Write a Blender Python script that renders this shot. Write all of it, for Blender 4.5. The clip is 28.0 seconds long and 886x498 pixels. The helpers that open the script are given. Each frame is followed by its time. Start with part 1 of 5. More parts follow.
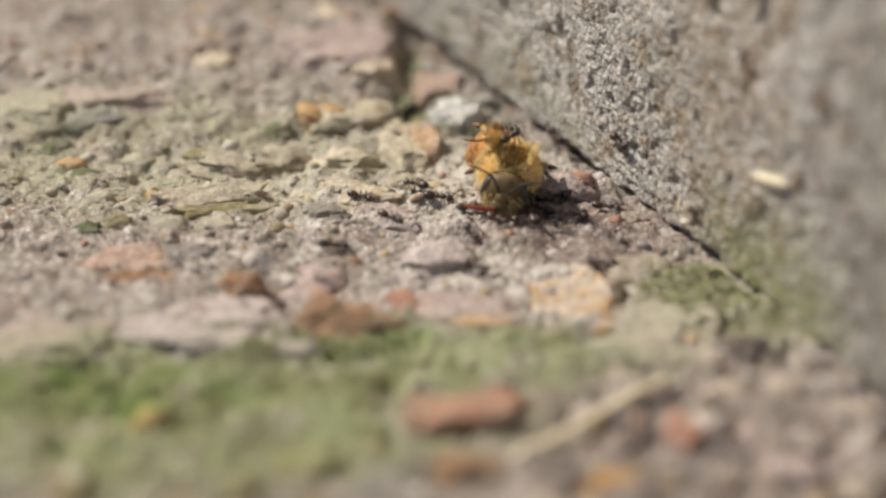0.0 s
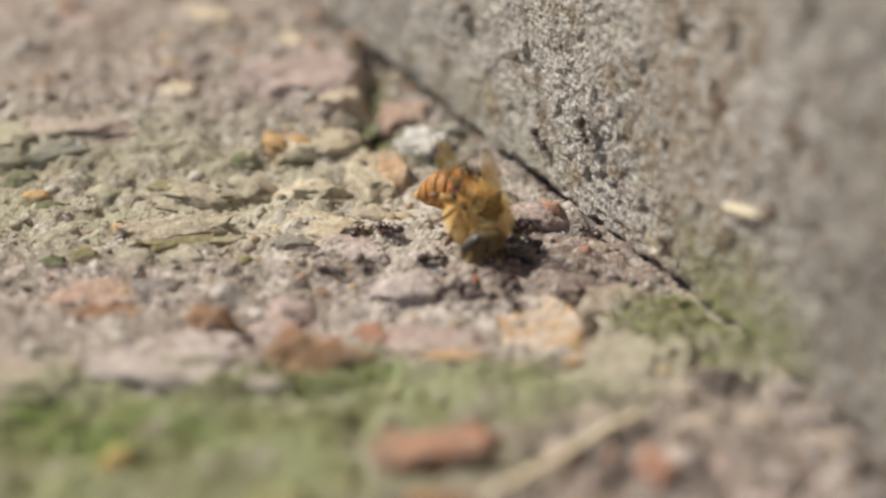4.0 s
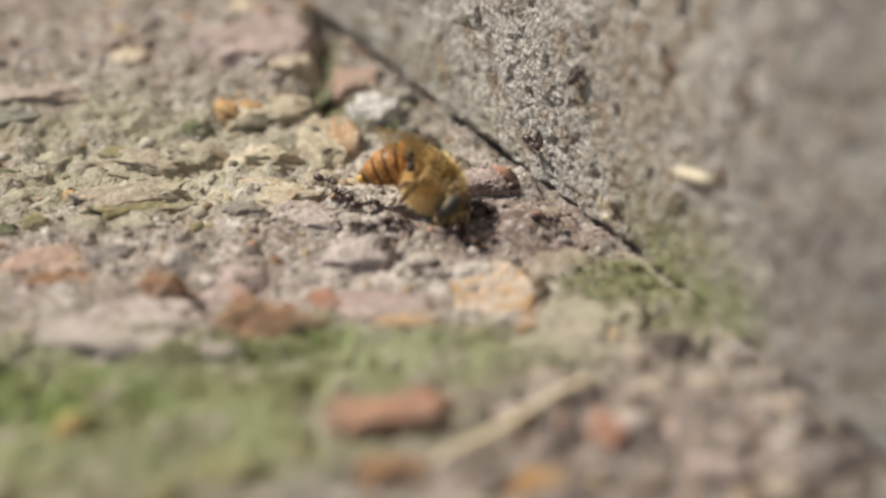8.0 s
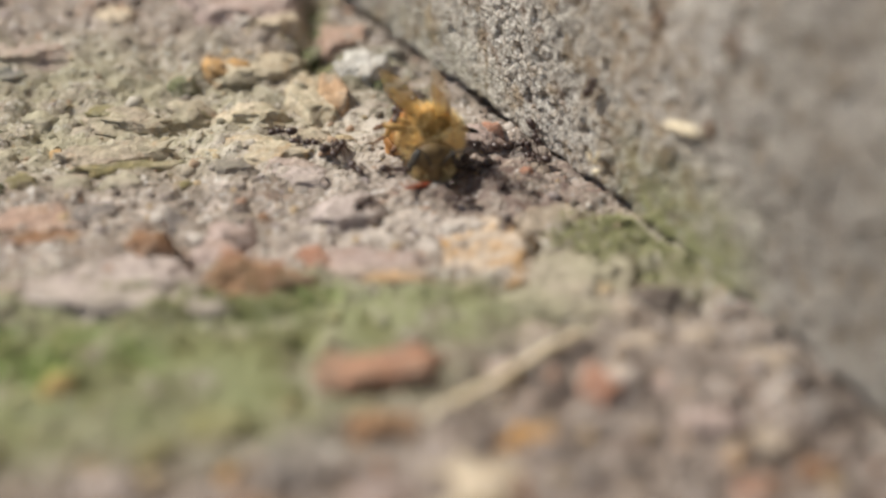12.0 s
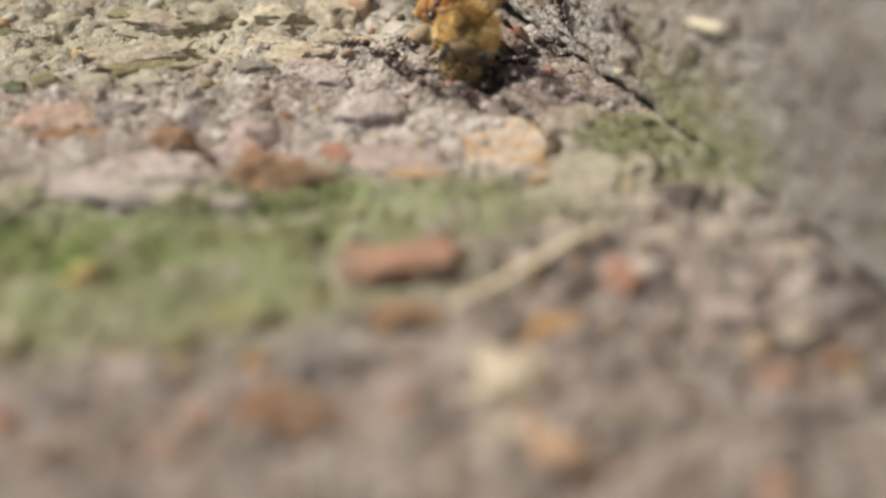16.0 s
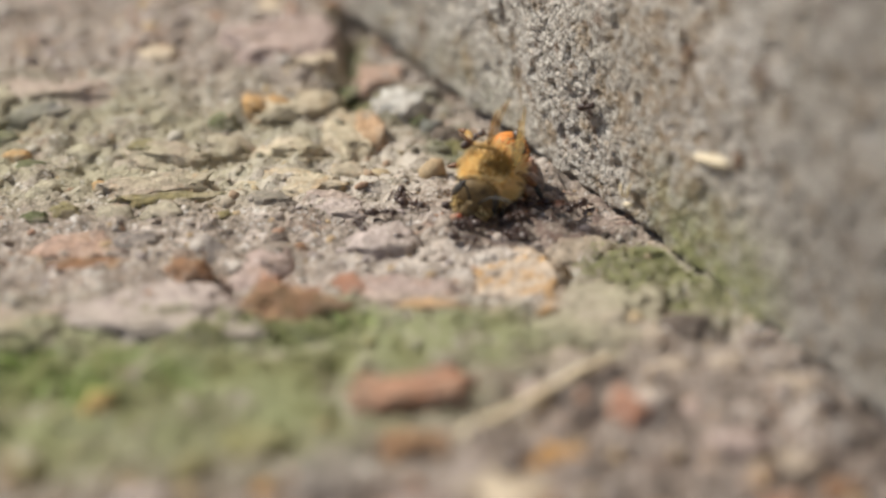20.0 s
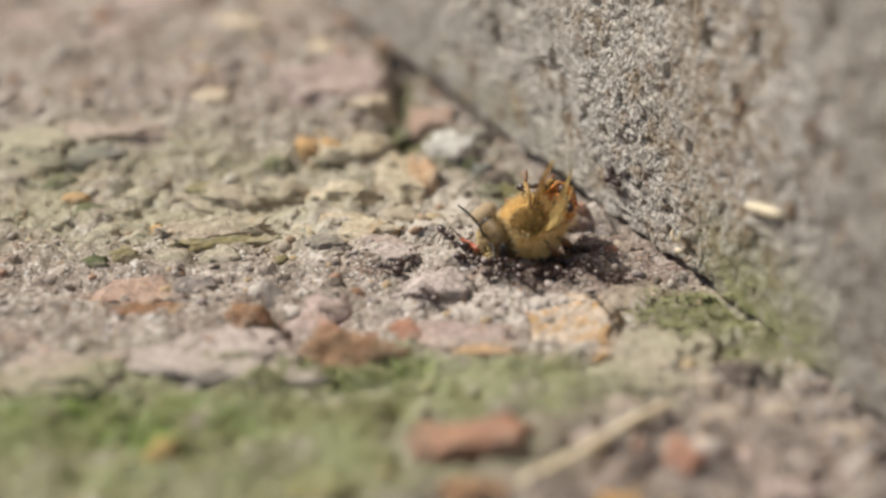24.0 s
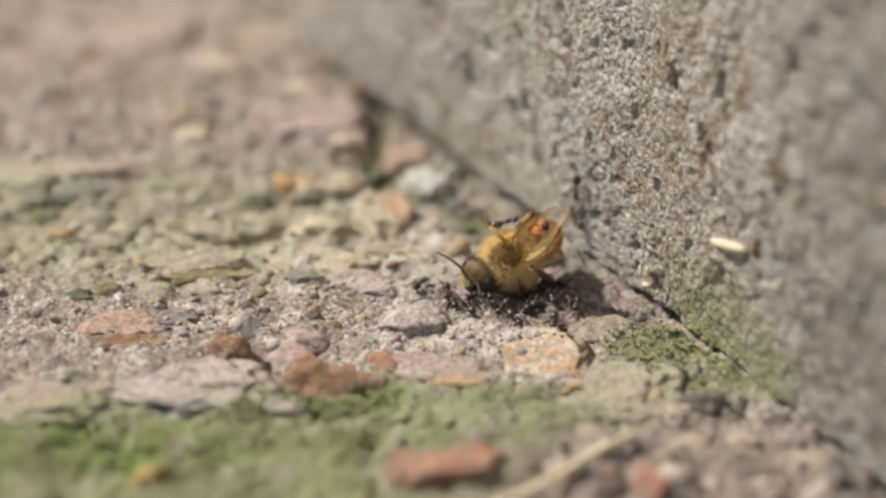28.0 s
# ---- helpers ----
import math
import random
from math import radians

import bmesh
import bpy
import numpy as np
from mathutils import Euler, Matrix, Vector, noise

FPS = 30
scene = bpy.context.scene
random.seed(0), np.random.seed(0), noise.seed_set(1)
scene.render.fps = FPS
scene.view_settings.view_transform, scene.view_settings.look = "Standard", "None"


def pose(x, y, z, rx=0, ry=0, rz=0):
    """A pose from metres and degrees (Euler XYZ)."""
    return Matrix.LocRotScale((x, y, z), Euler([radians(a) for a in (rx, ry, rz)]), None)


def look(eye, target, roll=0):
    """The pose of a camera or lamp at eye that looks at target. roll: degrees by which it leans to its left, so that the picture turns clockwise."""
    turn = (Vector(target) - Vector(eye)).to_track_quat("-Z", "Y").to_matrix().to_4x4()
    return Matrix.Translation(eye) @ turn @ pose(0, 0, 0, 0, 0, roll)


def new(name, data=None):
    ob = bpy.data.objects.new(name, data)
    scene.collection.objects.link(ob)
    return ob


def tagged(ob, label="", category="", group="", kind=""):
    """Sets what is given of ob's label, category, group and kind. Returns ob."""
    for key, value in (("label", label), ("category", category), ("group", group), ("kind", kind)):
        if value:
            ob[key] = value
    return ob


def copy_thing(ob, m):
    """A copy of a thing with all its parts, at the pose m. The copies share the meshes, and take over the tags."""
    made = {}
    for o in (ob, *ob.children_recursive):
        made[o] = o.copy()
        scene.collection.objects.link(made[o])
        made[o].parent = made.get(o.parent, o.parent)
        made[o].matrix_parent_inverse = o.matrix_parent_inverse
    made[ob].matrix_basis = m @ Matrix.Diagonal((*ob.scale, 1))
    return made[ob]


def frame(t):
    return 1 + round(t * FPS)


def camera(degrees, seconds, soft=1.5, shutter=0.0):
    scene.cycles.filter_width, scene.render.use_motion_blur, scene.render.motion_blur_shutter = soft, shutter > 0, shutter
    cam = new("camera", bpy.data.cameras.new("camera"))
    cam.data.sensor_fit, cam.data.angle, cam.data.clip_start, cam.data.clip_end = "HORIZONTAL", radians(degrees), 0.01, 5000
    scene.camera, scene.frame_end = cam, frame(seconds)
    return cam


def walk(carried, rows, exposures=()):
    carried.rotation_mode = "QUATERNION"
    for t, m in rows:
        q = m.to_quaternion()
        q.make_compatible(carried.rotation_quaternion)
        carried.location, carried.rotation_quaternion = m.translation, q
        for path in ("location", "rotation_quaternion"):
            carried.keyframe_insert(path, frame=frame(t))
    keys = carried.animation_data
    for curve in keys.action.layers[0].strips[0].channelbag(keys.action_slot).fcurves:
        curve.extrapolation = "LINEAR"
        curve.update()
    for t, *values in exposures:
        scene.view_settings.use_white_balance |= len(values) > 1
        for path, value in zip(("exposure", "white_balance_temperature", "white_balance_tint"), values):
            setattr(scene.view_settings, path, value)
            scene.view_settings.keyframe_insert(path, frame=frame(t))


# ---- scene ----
EXPOSURE = 0.15
# camera: a hand-held macro lens, about 16 cm from its subject
cam = camera(22.0, 28.0, soft=2.6)
cam.data.dof.use_dof = True
cam.data.dof.focus_distance = 0.181
cam.data.dof.aperture_fstop = 12.0
walk(cam, [
    (0.0, look((0.00407, -0.14438, 0.07542), (-0.00816, 0.00803, 0.00110), 0.13)),
    (0.5, look((0.00421, -0.14450, 0.07612), (-0.00720, 0.00784, 0.00154), 0.04)),
    (1.0, look((0.00452, -0.14438, 0.07531), (-0.00686, 0.00852, 0.00187), 0.01)),
    (1.5, look((0.00437, -0.14411, 0.07502), (-0.00665, 0.00909, 0.00217), 0.15)),
    (2.0, look((0.00394, -0.14497, 0.07480), (-0.00639, 0.00869, 0.00283), 0.07)),
    (2.5, look((0.00358, -0.14411, 0.07574), (-0.00584, 0.00916, 0.00281), 0.17)),
    (4.5, look((0.00319, -0.14268, 0.07650), (-0.00601, 0.01037, 0.00309), 0.25)),
    (5.0, look((0.00320, -0.14255, 0.07711), (-0.00630, 0.01051, 0.00373), 0.23)),
    (5.5, look((0.00263, -0.14294, 0.07730), (-0.00618, 0.01024, 0.00410), 0.32)),
    (6.0, look((0.00278, -0.14297, 0.07700), (-0.00573, 0.01025, 0.00384), 0.24)),
    (6.5, look((0.00349, -0.14261, 0.07682), (-0.00504, 0.01046, 0.00337), 0.21)),
    (7.0, look((0.00359, -0.14293, 0.07692), (-0.00411, 0.00994, 0.00294), 0.24)),
    (7.5, look((0.00367, -0.14313, 0.07573), (-0.00328, 0.00976, 0.00174), 0.38)),
    (8.0, look((0.00340, -0.14299, 0.07626), (-0.00234, 0.00913, 0.00058), 0.55)),
    (8.5, look((0.00399, -0.14292, 0.07587), (-0.00195, 0.00904, -0.00011), 0.49)),
    (9.0, look((0.00357, -0.14293, 0.07516), (-0.00191, 0.00925, -0.00042), 0.60)),
    (9.5, look((0.00411, -0.14287, 0.07476), (-0.00196, 0.00943, -0.00052), 0.42)),
    (10.0, look((0.00314, -0.14237, 0.07592), (-0.00192, 0.00956, -0.00020), 0.60)),
    (10.5, look((0.00376, -0.14182, 0.07617), (-0.00201, 0.00996, -0.00019), 0.27)),
    (11.0, look((0.00364, -0.14254, 0.07536), (-0.00182, 0.00942, -0.00066), 0.33)),
    (11.5, look((0.00436, -0.14211, 0.07567), (-0.00151, 0.00912, -0.00174), 0.13)),
    (12.0, look((0.00361, -0.14244, 0.07525), (-0.00152, 0.00853, -0.00275), 0.19)),
    (12.5, look((0.00330, -0.14273, 0.07446), (-0.00177, 0.00799, -0.00401), 0.14)),
    (14.5, look((0.00271, -0.14290, 0.07410), (-0.00422, 0.00679, -0.00618), 0.03)),
    (15.0, look((0.00274, -0.14321, 0.07379), (-0.00408, 0.00569, -0.00794), 0.06)),
    (15.5, look((0.00271, -0.14425, 0.07282), (-0.00358, 0.00470, -0.00887), 0.29)),
    (16.0, look((0.00260, -0.14436, 0.07255), (-0.00297, 0.00458, -0.00922), 0.32)),
    (16.5, look((0.00301, -0.14386, 0.07340), (-0.00282, 0.00490, -0.00868), 0.23)),
    (17.0, look((0.00278, -0.14338, 0.07347), (-0.00399, 0.00591, -0.00756), 0.13)),
    (17.5, look((0.00113, -0.14329, 0.07487), (-0.00562, 0.00638, -0.00547), 0.21)),
    (18.0, look((0.00174, -0.14333, 0.07534), (-0.00656, 0.00718, -0.00324), 0.05)),
    (18.5, look((0.00162, -0.14340, 0.07559), (-0.00658, 0.00774, -0.00179), -0.02)),
    (19.0, look((0.00160, -0.14409, 0.07512), (-0.00634, 0.00785, -0.00073), 0.09)),
    (19.5, look((0.00207, -0.14490, 0.07587), (-0.00527, 0.00718, 0.00024), 0.16)),
    (20.0, look((0.00413, -0.14671, 0.07402), (-0.00395, 0.00645, 0.00069), 0.16)),
    (20.5, look((0.00400, -0.14832, 0.07440), (-0.00396, 0.00536, 0.00217), 0.28)),
    (21.0, look((0.00303, -0.14840, 0.07526), (-0.00570, 0.00588, 0.00441), 0.36)),
    (21.5, look((0.00367, -0.14898, 0.07436), (-0.00687, 0.00644, 0.00629), 0.45)),
    (23.5, look((0.00234, -0.15033, 0.07685), (-0.00674, 0.00360, 0.00528), 0.17)),
    (24.0, look((0.00180, -0.14816, 0.07764), (-0.00803, 0.00522, 0.00500), 0.01)),
    (24.5, look((0.00267, -0.15469, 0.08002), (-0.00758, -0.00091, 0.00826), 0.26)),
    (25.0, look((0.00242, -0.15300, 0.08026), (-0.00716, 0.00020, 0.00721), 0.38)),
    (25.5, look((0.00290, -0.15315, 0.07999), (-0.00645, 0.00037, 0.00757), 0.49)),
    (26.0, look((0.00211, -0.15355, 0.07997), (-0.00620, 0.00046, 0.00846), 0.68)),
    (26.5, look((0.00197, -0.15325, 0.08131), (-0.00601, 0.00058, 0.00939), 0.52)),
    (27.0, look((0.00242, -0.15369, 0.08082), (-0.00566, 0.00050, 0.00969), 0.48)),
    (27.5, look((0.00184, -0.15312, 0.08137), (-0.00605, 0.00103, 0.01015), 0.52)),
    (28.0, look((0.00153, -0.15323, 0.07974), (-0.00597, 0.00146, 0.00963), 0.50)),
], exposures=[(0.0, EXPOSURE), (28.0, EXPOSURE)])

# daylight: a sun from the upper left and a clear sky
SUN = Vector((-0.62, 0.22, 0.75)).normalized()
world = bpy.data.worlds.new("sky")
scene.world = world
world.use_nodes = True
wn = world.node_tree.nodes
sky = wn.new("ShaderNodeTexSky")
sky.sky_type = 'NISHITA'
sky.sun_disc = False
sky.sun_elevation = math.asin(SUN.z)
sky.sun_rotation = math.atan2(SUN.x, SUN.y)
world.node_tree.links.new(sky.outputs[0], wn["Background"].inputs[0])
wn["Background"].inputs[1].default_value = 0.075
sun_data = bpy.data.lights.new("sun", "SUN")
sun_data.energy = 4.7
sun_data.angle = radians(1.5)
sun_data.color = (1.0, 0.953, 0.862)
sun = new("sun", sun_data)
sun.matrix_world = look(SUN, (0, 0, 0))

# ---------------------------------------------------------------- materials
MM = 0.001


class Nodes:
    """A small builder for procedural materials."""

    def __init__(self, name, rough=0.9, metal=0.0, spec=0.3):
        self.mat = bpy.data.materials.new(name)
        self.mat.use_nodes = True
        self.tree = self.mat.node_tree
        self.bsdf = self.tree.nodes["Principled BSDF"]
        self.bsdf.inputs["Roughness"].default_value = rough
        self.bsdf.inputs["Metallic"].default_value = metal
        self.bsdf.inputs["Specular IOR Level"].default_value = spec
        self.coord = self.tree.nodes.new("ShaderNodeTexCoord").outputs["Object"]
        self.place = self.tree.nodes.new("ShaderNodeNewGeometry").outputs["Position"]

    def link(self, a, b):
        self.tree.links.new(a, b)

    def math(self, op, a, b=None, clamp=False):
        n = self.tree.nodes.new("ShaderNodeMath")
        n.operation, n.use_clamp = op, clamp
        for i, v in enumerate((a, b)):
            if v is None:
                continue
            if isinstance(v, (int, float)):
                n.inputs[i].default_value = v
            else:
                self.link(v, n.inputs[i])
        return n.outputs[0]

    def noise(self, mm, detail=4.0, rough=0.6, where=None, warp=0.0):
        n = self.tree.nodes.new("ShaderNodeTexNoise")
        n.inputs["Scale"].default_value = 1000.0 / mm
        n.inputs["Detail"].default_value = detail
        n.inputs["Roughness"].default_value = rough
        n.inputs["Distortion"].default_value = warp
        self.link(where or self.coord, n.inputs["Vector"])
        return n.outputs["Fac"]

    def cells(self, mm, feature="F1", where=None):
        n = self.tree.nodes.new("ShaderNodeTexVoronoi")
        n.feature = feature
        n.inputs["Scale"].default_value = 1000.0 / mm
        self.link(where or self.coord, n.inputs["Vector"])
        grey = self.tree.nodes.new("ShaderNodeRGBToBW")
        self.link(n.outputs["Color"], grey.inputs[0])
        return n.outputs["Distance"], self.ramp(grey.outputs[0], (0.25, 0.15), (0.75, 0.9))

    def ramp(self, fac, *stops):
        n = self.tree.nodes.new("ShaderNodeValToRGB")
        els = n.color_ramp.elements
        while len(els) < len(stops):
            els.new(0.5)
        for e, (pos, col) in zip(els, stops):
            e.position = pos
            e.color = (*col, 1.0) if isinstance(col, tuple) else (col, col, col, 1.0)
        self.link(fac, n.inputs[0])
        return n.outputs[0]

    def mix(self, fac, a, b, how="MIX"):
        n = self.tree.nodes.new("ShaderNodeMix")
        n.data_type, n.blend_type = "RGBA", how
        for v, i in ((fac, 0), (a, 6), (b, 7)):
            if isinstance(v, (int, float)):
                n.inputs[i].default_value = v
            elif isinstance(v, tuple):
                n.inputs[i].default_value = (*v, 1.0)
            else:
                self.link(v, n.inputs[i])
        return n.outputs[2]

    def zone(self, x, y, rx, ry, turn=0.0):
        """1 inside an ellipse on the ground (millimetres), fading out at its rim."""
        m = self.tree.nodes.new("ShaderNodeMapping")
        m.vector_type = "TEXTURE"
        m.inputs["Location"].default_value = (x * MM, y * MM, 0)
        m.inputs["Rotation"].default_value = (0, 0, radians(turn))
        m.inputs["Scale"].default_value = (rx * MM, ry * MM, 0.1)
        self.link(self.place, m.inputs["Vector"])
        v = self.tree.nodes.new("ShaderNodeVectorMath")
        v.operation = "LENGTH"
        self.link(m.outputs[0], v.inputs[0])
        r = self.tree.nodes.new("ShaderNodeMapRange")
        r.interpolation_type = "SMOOTHSTEP"
        r.inputs["From Min"].default_value = 1.25
        r.inputs["From Max"].default_value = 0.45
        self.link(v.outputs["Value"], r.inputs["Value"])
        return r.outputs[0]

    def bump(self, height, mm, strength=1.0):
        n = self.tree.nodes.new("ShaderNodeBump")
        n.inputs["Strength"].default_value = strength
        n.inputs["Distance"].default_value = mm * MM
        self.link(height, n.inputs["Height"])
        self.link(n.outputs[0], self.bsdf.inputs["Normal"])

    def random(self):
        return self.tree.nodes.new("ShaderNodeObjectInfo").outputs["Random"]

    def done(self, colour):
        if isinstance(colour, tuple):
            self.bsdf.inputs["Base Color"].default_value = (*colour, 1.0)
        else:
            self.link(colour, self.bsdf.inputs["Base Color"])
        return self.mat


def algae(n, colour, amount=1.0):
    """Green algae grown over the ground in patches of its own shape."""
    drift = n.noise(5.0, 4, 0.65, n.place)
    fine = n.noise(0.9, 3, 0.7, n.place)
    spread = n.math("ADD", n.math("MULTIPLY", drift, 0.75), n.math("MULTIPLY", fine, 0.35))
    green = n.math("MAXIMUM", n.zone(-25, -15, 26, 12, 4), n.zone(-7, -6.5, 15, 6.5, 4))
    vivid = n.math("MAXIMUM", n.zone(-14, -3.6, 6.5, 3.0, 8), n.zone(-29, -13, 10, 5))
    olive = n.math("MAXIMUM", n.zone(-33, 26, 30, 14), n.zone(12.5, 4.5, 9, 7, -60))
    # deep green in gaps and under the wedge, shade included in the colour
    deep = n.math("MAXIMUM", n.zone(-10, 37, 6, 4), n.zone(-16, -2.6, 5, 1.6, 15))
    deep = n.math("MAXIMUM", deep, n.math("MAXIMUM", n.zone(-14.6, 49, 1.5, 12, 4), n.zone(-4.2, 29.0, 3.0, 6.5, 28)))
    # darker olive clumps in the green
    clump = n.math("MULTIPLY", green, n.ramp(n.noise(4.2, 3, 0.55, n.place, 0.5), (0.50, 0.0), (0.62, 0.62)))
    out = colour
    for mask, col, low, high, top in ((olive, (0.40, 0.375, 0.245), 0.37, 0.60, 0.66), (green, (0.25, 0.275, 0.125), 0.36, 0.56, 0.82),
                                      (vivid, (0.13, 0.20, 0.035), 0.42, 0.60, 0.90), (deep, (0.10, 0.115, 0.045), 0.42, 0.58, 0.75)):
        grown = n.tree.nodes.new("ShaderNodeMapRange")
        grown.inputs["From Min"].default_value, grown.inputs["From Max"].default_value = low, high
        n.link(spread, grown.inputs["Value"])
        out = n.mix(n.math("MULTIPLY", n.math("MULTIPLY", grown.outputs[0], mask), top * amount), out, col)
    return n.mix(n.math("MULTIPLY", clump, amount), out, (0.155, 0.15, 0.055))


def rock(name, light, dark, stain, rough=0.85, grain=0.5, green=0.7, stained=0.55, dust=0.5):
    n = Nodes(name, rough)
    big = n.noise(2.6, 4, 0.6, None, 0.6)
    fine = n.noise(grain, 3, 0.7)
    dist, cols = n.cells(grain * 0.8)
    col = n.mix(n.ramp(big, (0.32, 0.0), (0.68, 1.0)), light, dark)
    col = n.mix(n.ramp(n.noise(1.5, 3, 0.7), (stained, 0.0), (stained + 0.12, 0.85)), col, stain)
    col = n.mix(n.math("MULTIPLY", n.random(), 0.3), col, dark)
    col = n.mix(n.ramp(n.noise(1.9, 5, 0.75), (0.47, 0.0), (0.63, dust)), col, (0.40, 0.335, 0.28))
    col = n.mix(n.ramp(n.noise(1.1, 4, 0.7, None, 0.8), (0.26, 0.7), (0.40, 0.0)), col, (0.15, 0.12, 0.095))
    col = n.mix(0.35, col, n.ramp(fine, (0.25, 0.25), (0.75, 1.0)), "MULTIPLY")
    col = n.mix(0.30, col, cols, "OVERLAY")
    n.bump(n.math("ADD", fine, n.math("MULTIPLY", big, 1.5)), 0.22, 1.0)
    return n.done(algae(n, col, green))


def ground_material():
    n = Nodes("weathered_concrete", 0.95)
    big = n.noise(9.0, 4, 0.6, None, 0.5)
    mid = n.noise(2.2, 4, 0.65)
    fine = n.noise(0.38, 4, 0.75)
    dist, cols = n.cells(0.38)
    col = n.mix(n.ramp(big, (0.35, 0.0), (0.65, 1.0)), (0.44, 0.37, 0.31), (0.335, 0.275, 0.225))
    col = n.mix(n.ramp(mid, (0.52, 0.0), (0.70, 0.85)), col, (0.56, 0.48, 0.43))
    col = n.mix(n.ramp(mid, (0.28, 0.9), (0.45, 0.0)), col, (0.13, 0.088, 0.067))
    col = n.mix(n.ramp(n.noise(3.4, 3, 0.6), (0.57, 0.0), (0.70, 0.55)), col, (0.35, 0.20, 0.13))
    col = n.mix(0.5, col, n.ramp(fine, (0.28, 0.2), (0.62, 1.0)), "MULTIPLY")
    col = n.mix(0.42, col, cols, "OVERLAY")
    # white specks: small glints painted into the ground's colour
    _, specks = n.cells(0.26)
    col = n.mix(n.math("MULTIPLY", n.ramp(specks, (0.80, 0.0), (0.86, 0.8)), n.ramp(n.noise(1.6, 3, 0.6), (0.48, 0.0), (0.58, 1.0))), col, (0.74, 0.70, 0.65))
    # pale lime deposit beside a bare patch, with glints painted into its colour
    bloom_glint = n.math("MULTIPLY", n.math("MAXIMUM", n.zone(-14, 22.5, 17, 9), n.zone(-3, 6.5, 11, 3.5)), n.ramp(n.noise(1.3, 4, 0.7), (0.38, 0.0), (0.56, 0.85)))
    col = n.mix(bloom_glint, col, (0.64, 0.565, 0.50))
    # a dark red-brown patch, broken by noise, round the struggle
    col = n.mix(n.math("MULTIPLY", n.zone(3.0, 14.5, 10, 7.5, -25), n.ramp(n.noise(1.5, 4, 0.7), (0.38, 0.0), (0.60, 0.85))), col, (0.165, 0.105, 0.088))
    # browner foreground, darkened to stand in for shade between its lumps
    col = n.mix(n.math("MULTIPLY", n.zone(6, -30, 52, 26), n.ramp(mid, (0.30, 0.85), (0.70, 0.4))), col, (0.20, 0.155, 0.13))
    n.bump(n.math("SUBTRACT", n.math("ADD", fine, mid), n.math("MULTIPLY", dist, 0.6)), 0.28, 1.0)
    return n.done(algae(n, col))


def wall_material():
    n = Nodes("rough_concrete", 0.95)
    big = n.noise(11.0, 4, 0.6, None, 0.4)
    mid = n.noise(2.4, 4, 0.7)
    fine = n.noise(0.24, 4, 0.8)
    dist, cols = n.cells(0.30)
    col = n.mix(n.ramp(big, (0.35, 0.0), (0.65, 1.0)), (0.66, 0.605, 0.54), (0.56, 0.505, 0.435))
    col = n.mix(n.ramp(mid, (0.52, 0.0), (0.64, 0.8)), col, (0.34, 0.245, 0.15))
    col = n.mix(n.ramp(mid, (0.24, 0.8), (0.40, 0.0)), col, (0.17, 0.14, 0.105))
    col = n.mix(0.62, col, n.ramp(fine, (0.30, 0.12), (0.60, 1.0)), "MULTIPLY")
    col = n.mix(0.45, col, cols, "OVERLAY")
    n.bump(n.math("SUBTRACT", fine, n.math("MULTIPLY", dist, 0.8)), 0.25, 1.0)
    # rusty brown spots
    spot = n.ramp(n.noise(3.2, 3, 0.55, None, 0.4), (0.62, 0.0), (0.70, 0.7))
    col = n.mix(spot, col, (0.23, 0.15, 0.105))
    # a brown stain runs down one stretch
    streak = n.math("MULTIPLY", n.zone(12.0, 10.0, 8.5, 4, -60), n.ramp(n.noise(1.3, 4, 0.7), (0.45, 0.0), (0.60, 0.75)))
    col = n.mix(streak, col, (0.33, 0.235, 0.15))
    # a darker grey-brown patch low down
    col = n.mix(n.math("MULTIPLY", n.zone(27, -18, 22, 12, -60), n.ramp(n.noise(4.0, 4, 0.6), (0.30, 0.7), (0.65, 0.2))), col, (0.20, 0.175, 0.15))
    # algae creeping up from the foot of the wall
    sep = n.tree.nodes.new("ShaderNodeSeparateXYZ")
    n.link(n.place, sep.inputs[0])
    low = n.tree.nodes.new("ShaderNodeMapRange")
    low.interpolation_type = "SMOOTHSTEP"
    low.inputs["From Min"].default_value, low.inputs["From Max"].default_value = 0.0095, 0.0
    n.link(sep.outputs[2], low.inputs["Value"])
    patch = n.math("MAXIMUM", n.zone(15.5, 3.5, 10, 7, -60), n.math("MULTIPLY", n.zone(-6, 42, 20, 7, -60), 0.22))
    grown = n.math("MULTIPLY", n.math("MULTIPLY", low.outputs[0], patch), n.ramp(n.noise(1.8, 4, 0.7), (0.30, 0.0), (0.55, 1.0)))
    return n.done(n.mix(n.math("MULTIPLY", grown, 0.88), col, (0.29, 0.295, 0.125)))


def plain(name, a, b, mm=0.6, rough=0.6, spec=0.4, bump=0.0):
    """A small body's own colour, varied by its grain."""
    n = Nodes(name, rough, 0.0, spec)
    grain = n.noise(mm, 3, 0.6)
    if bump:
        n.bump(grain, bump, 0.7)
    return n.done(n.mix(n.ramp(grain, (0.3, 0.0), (0.7, 1.0)), a, b))


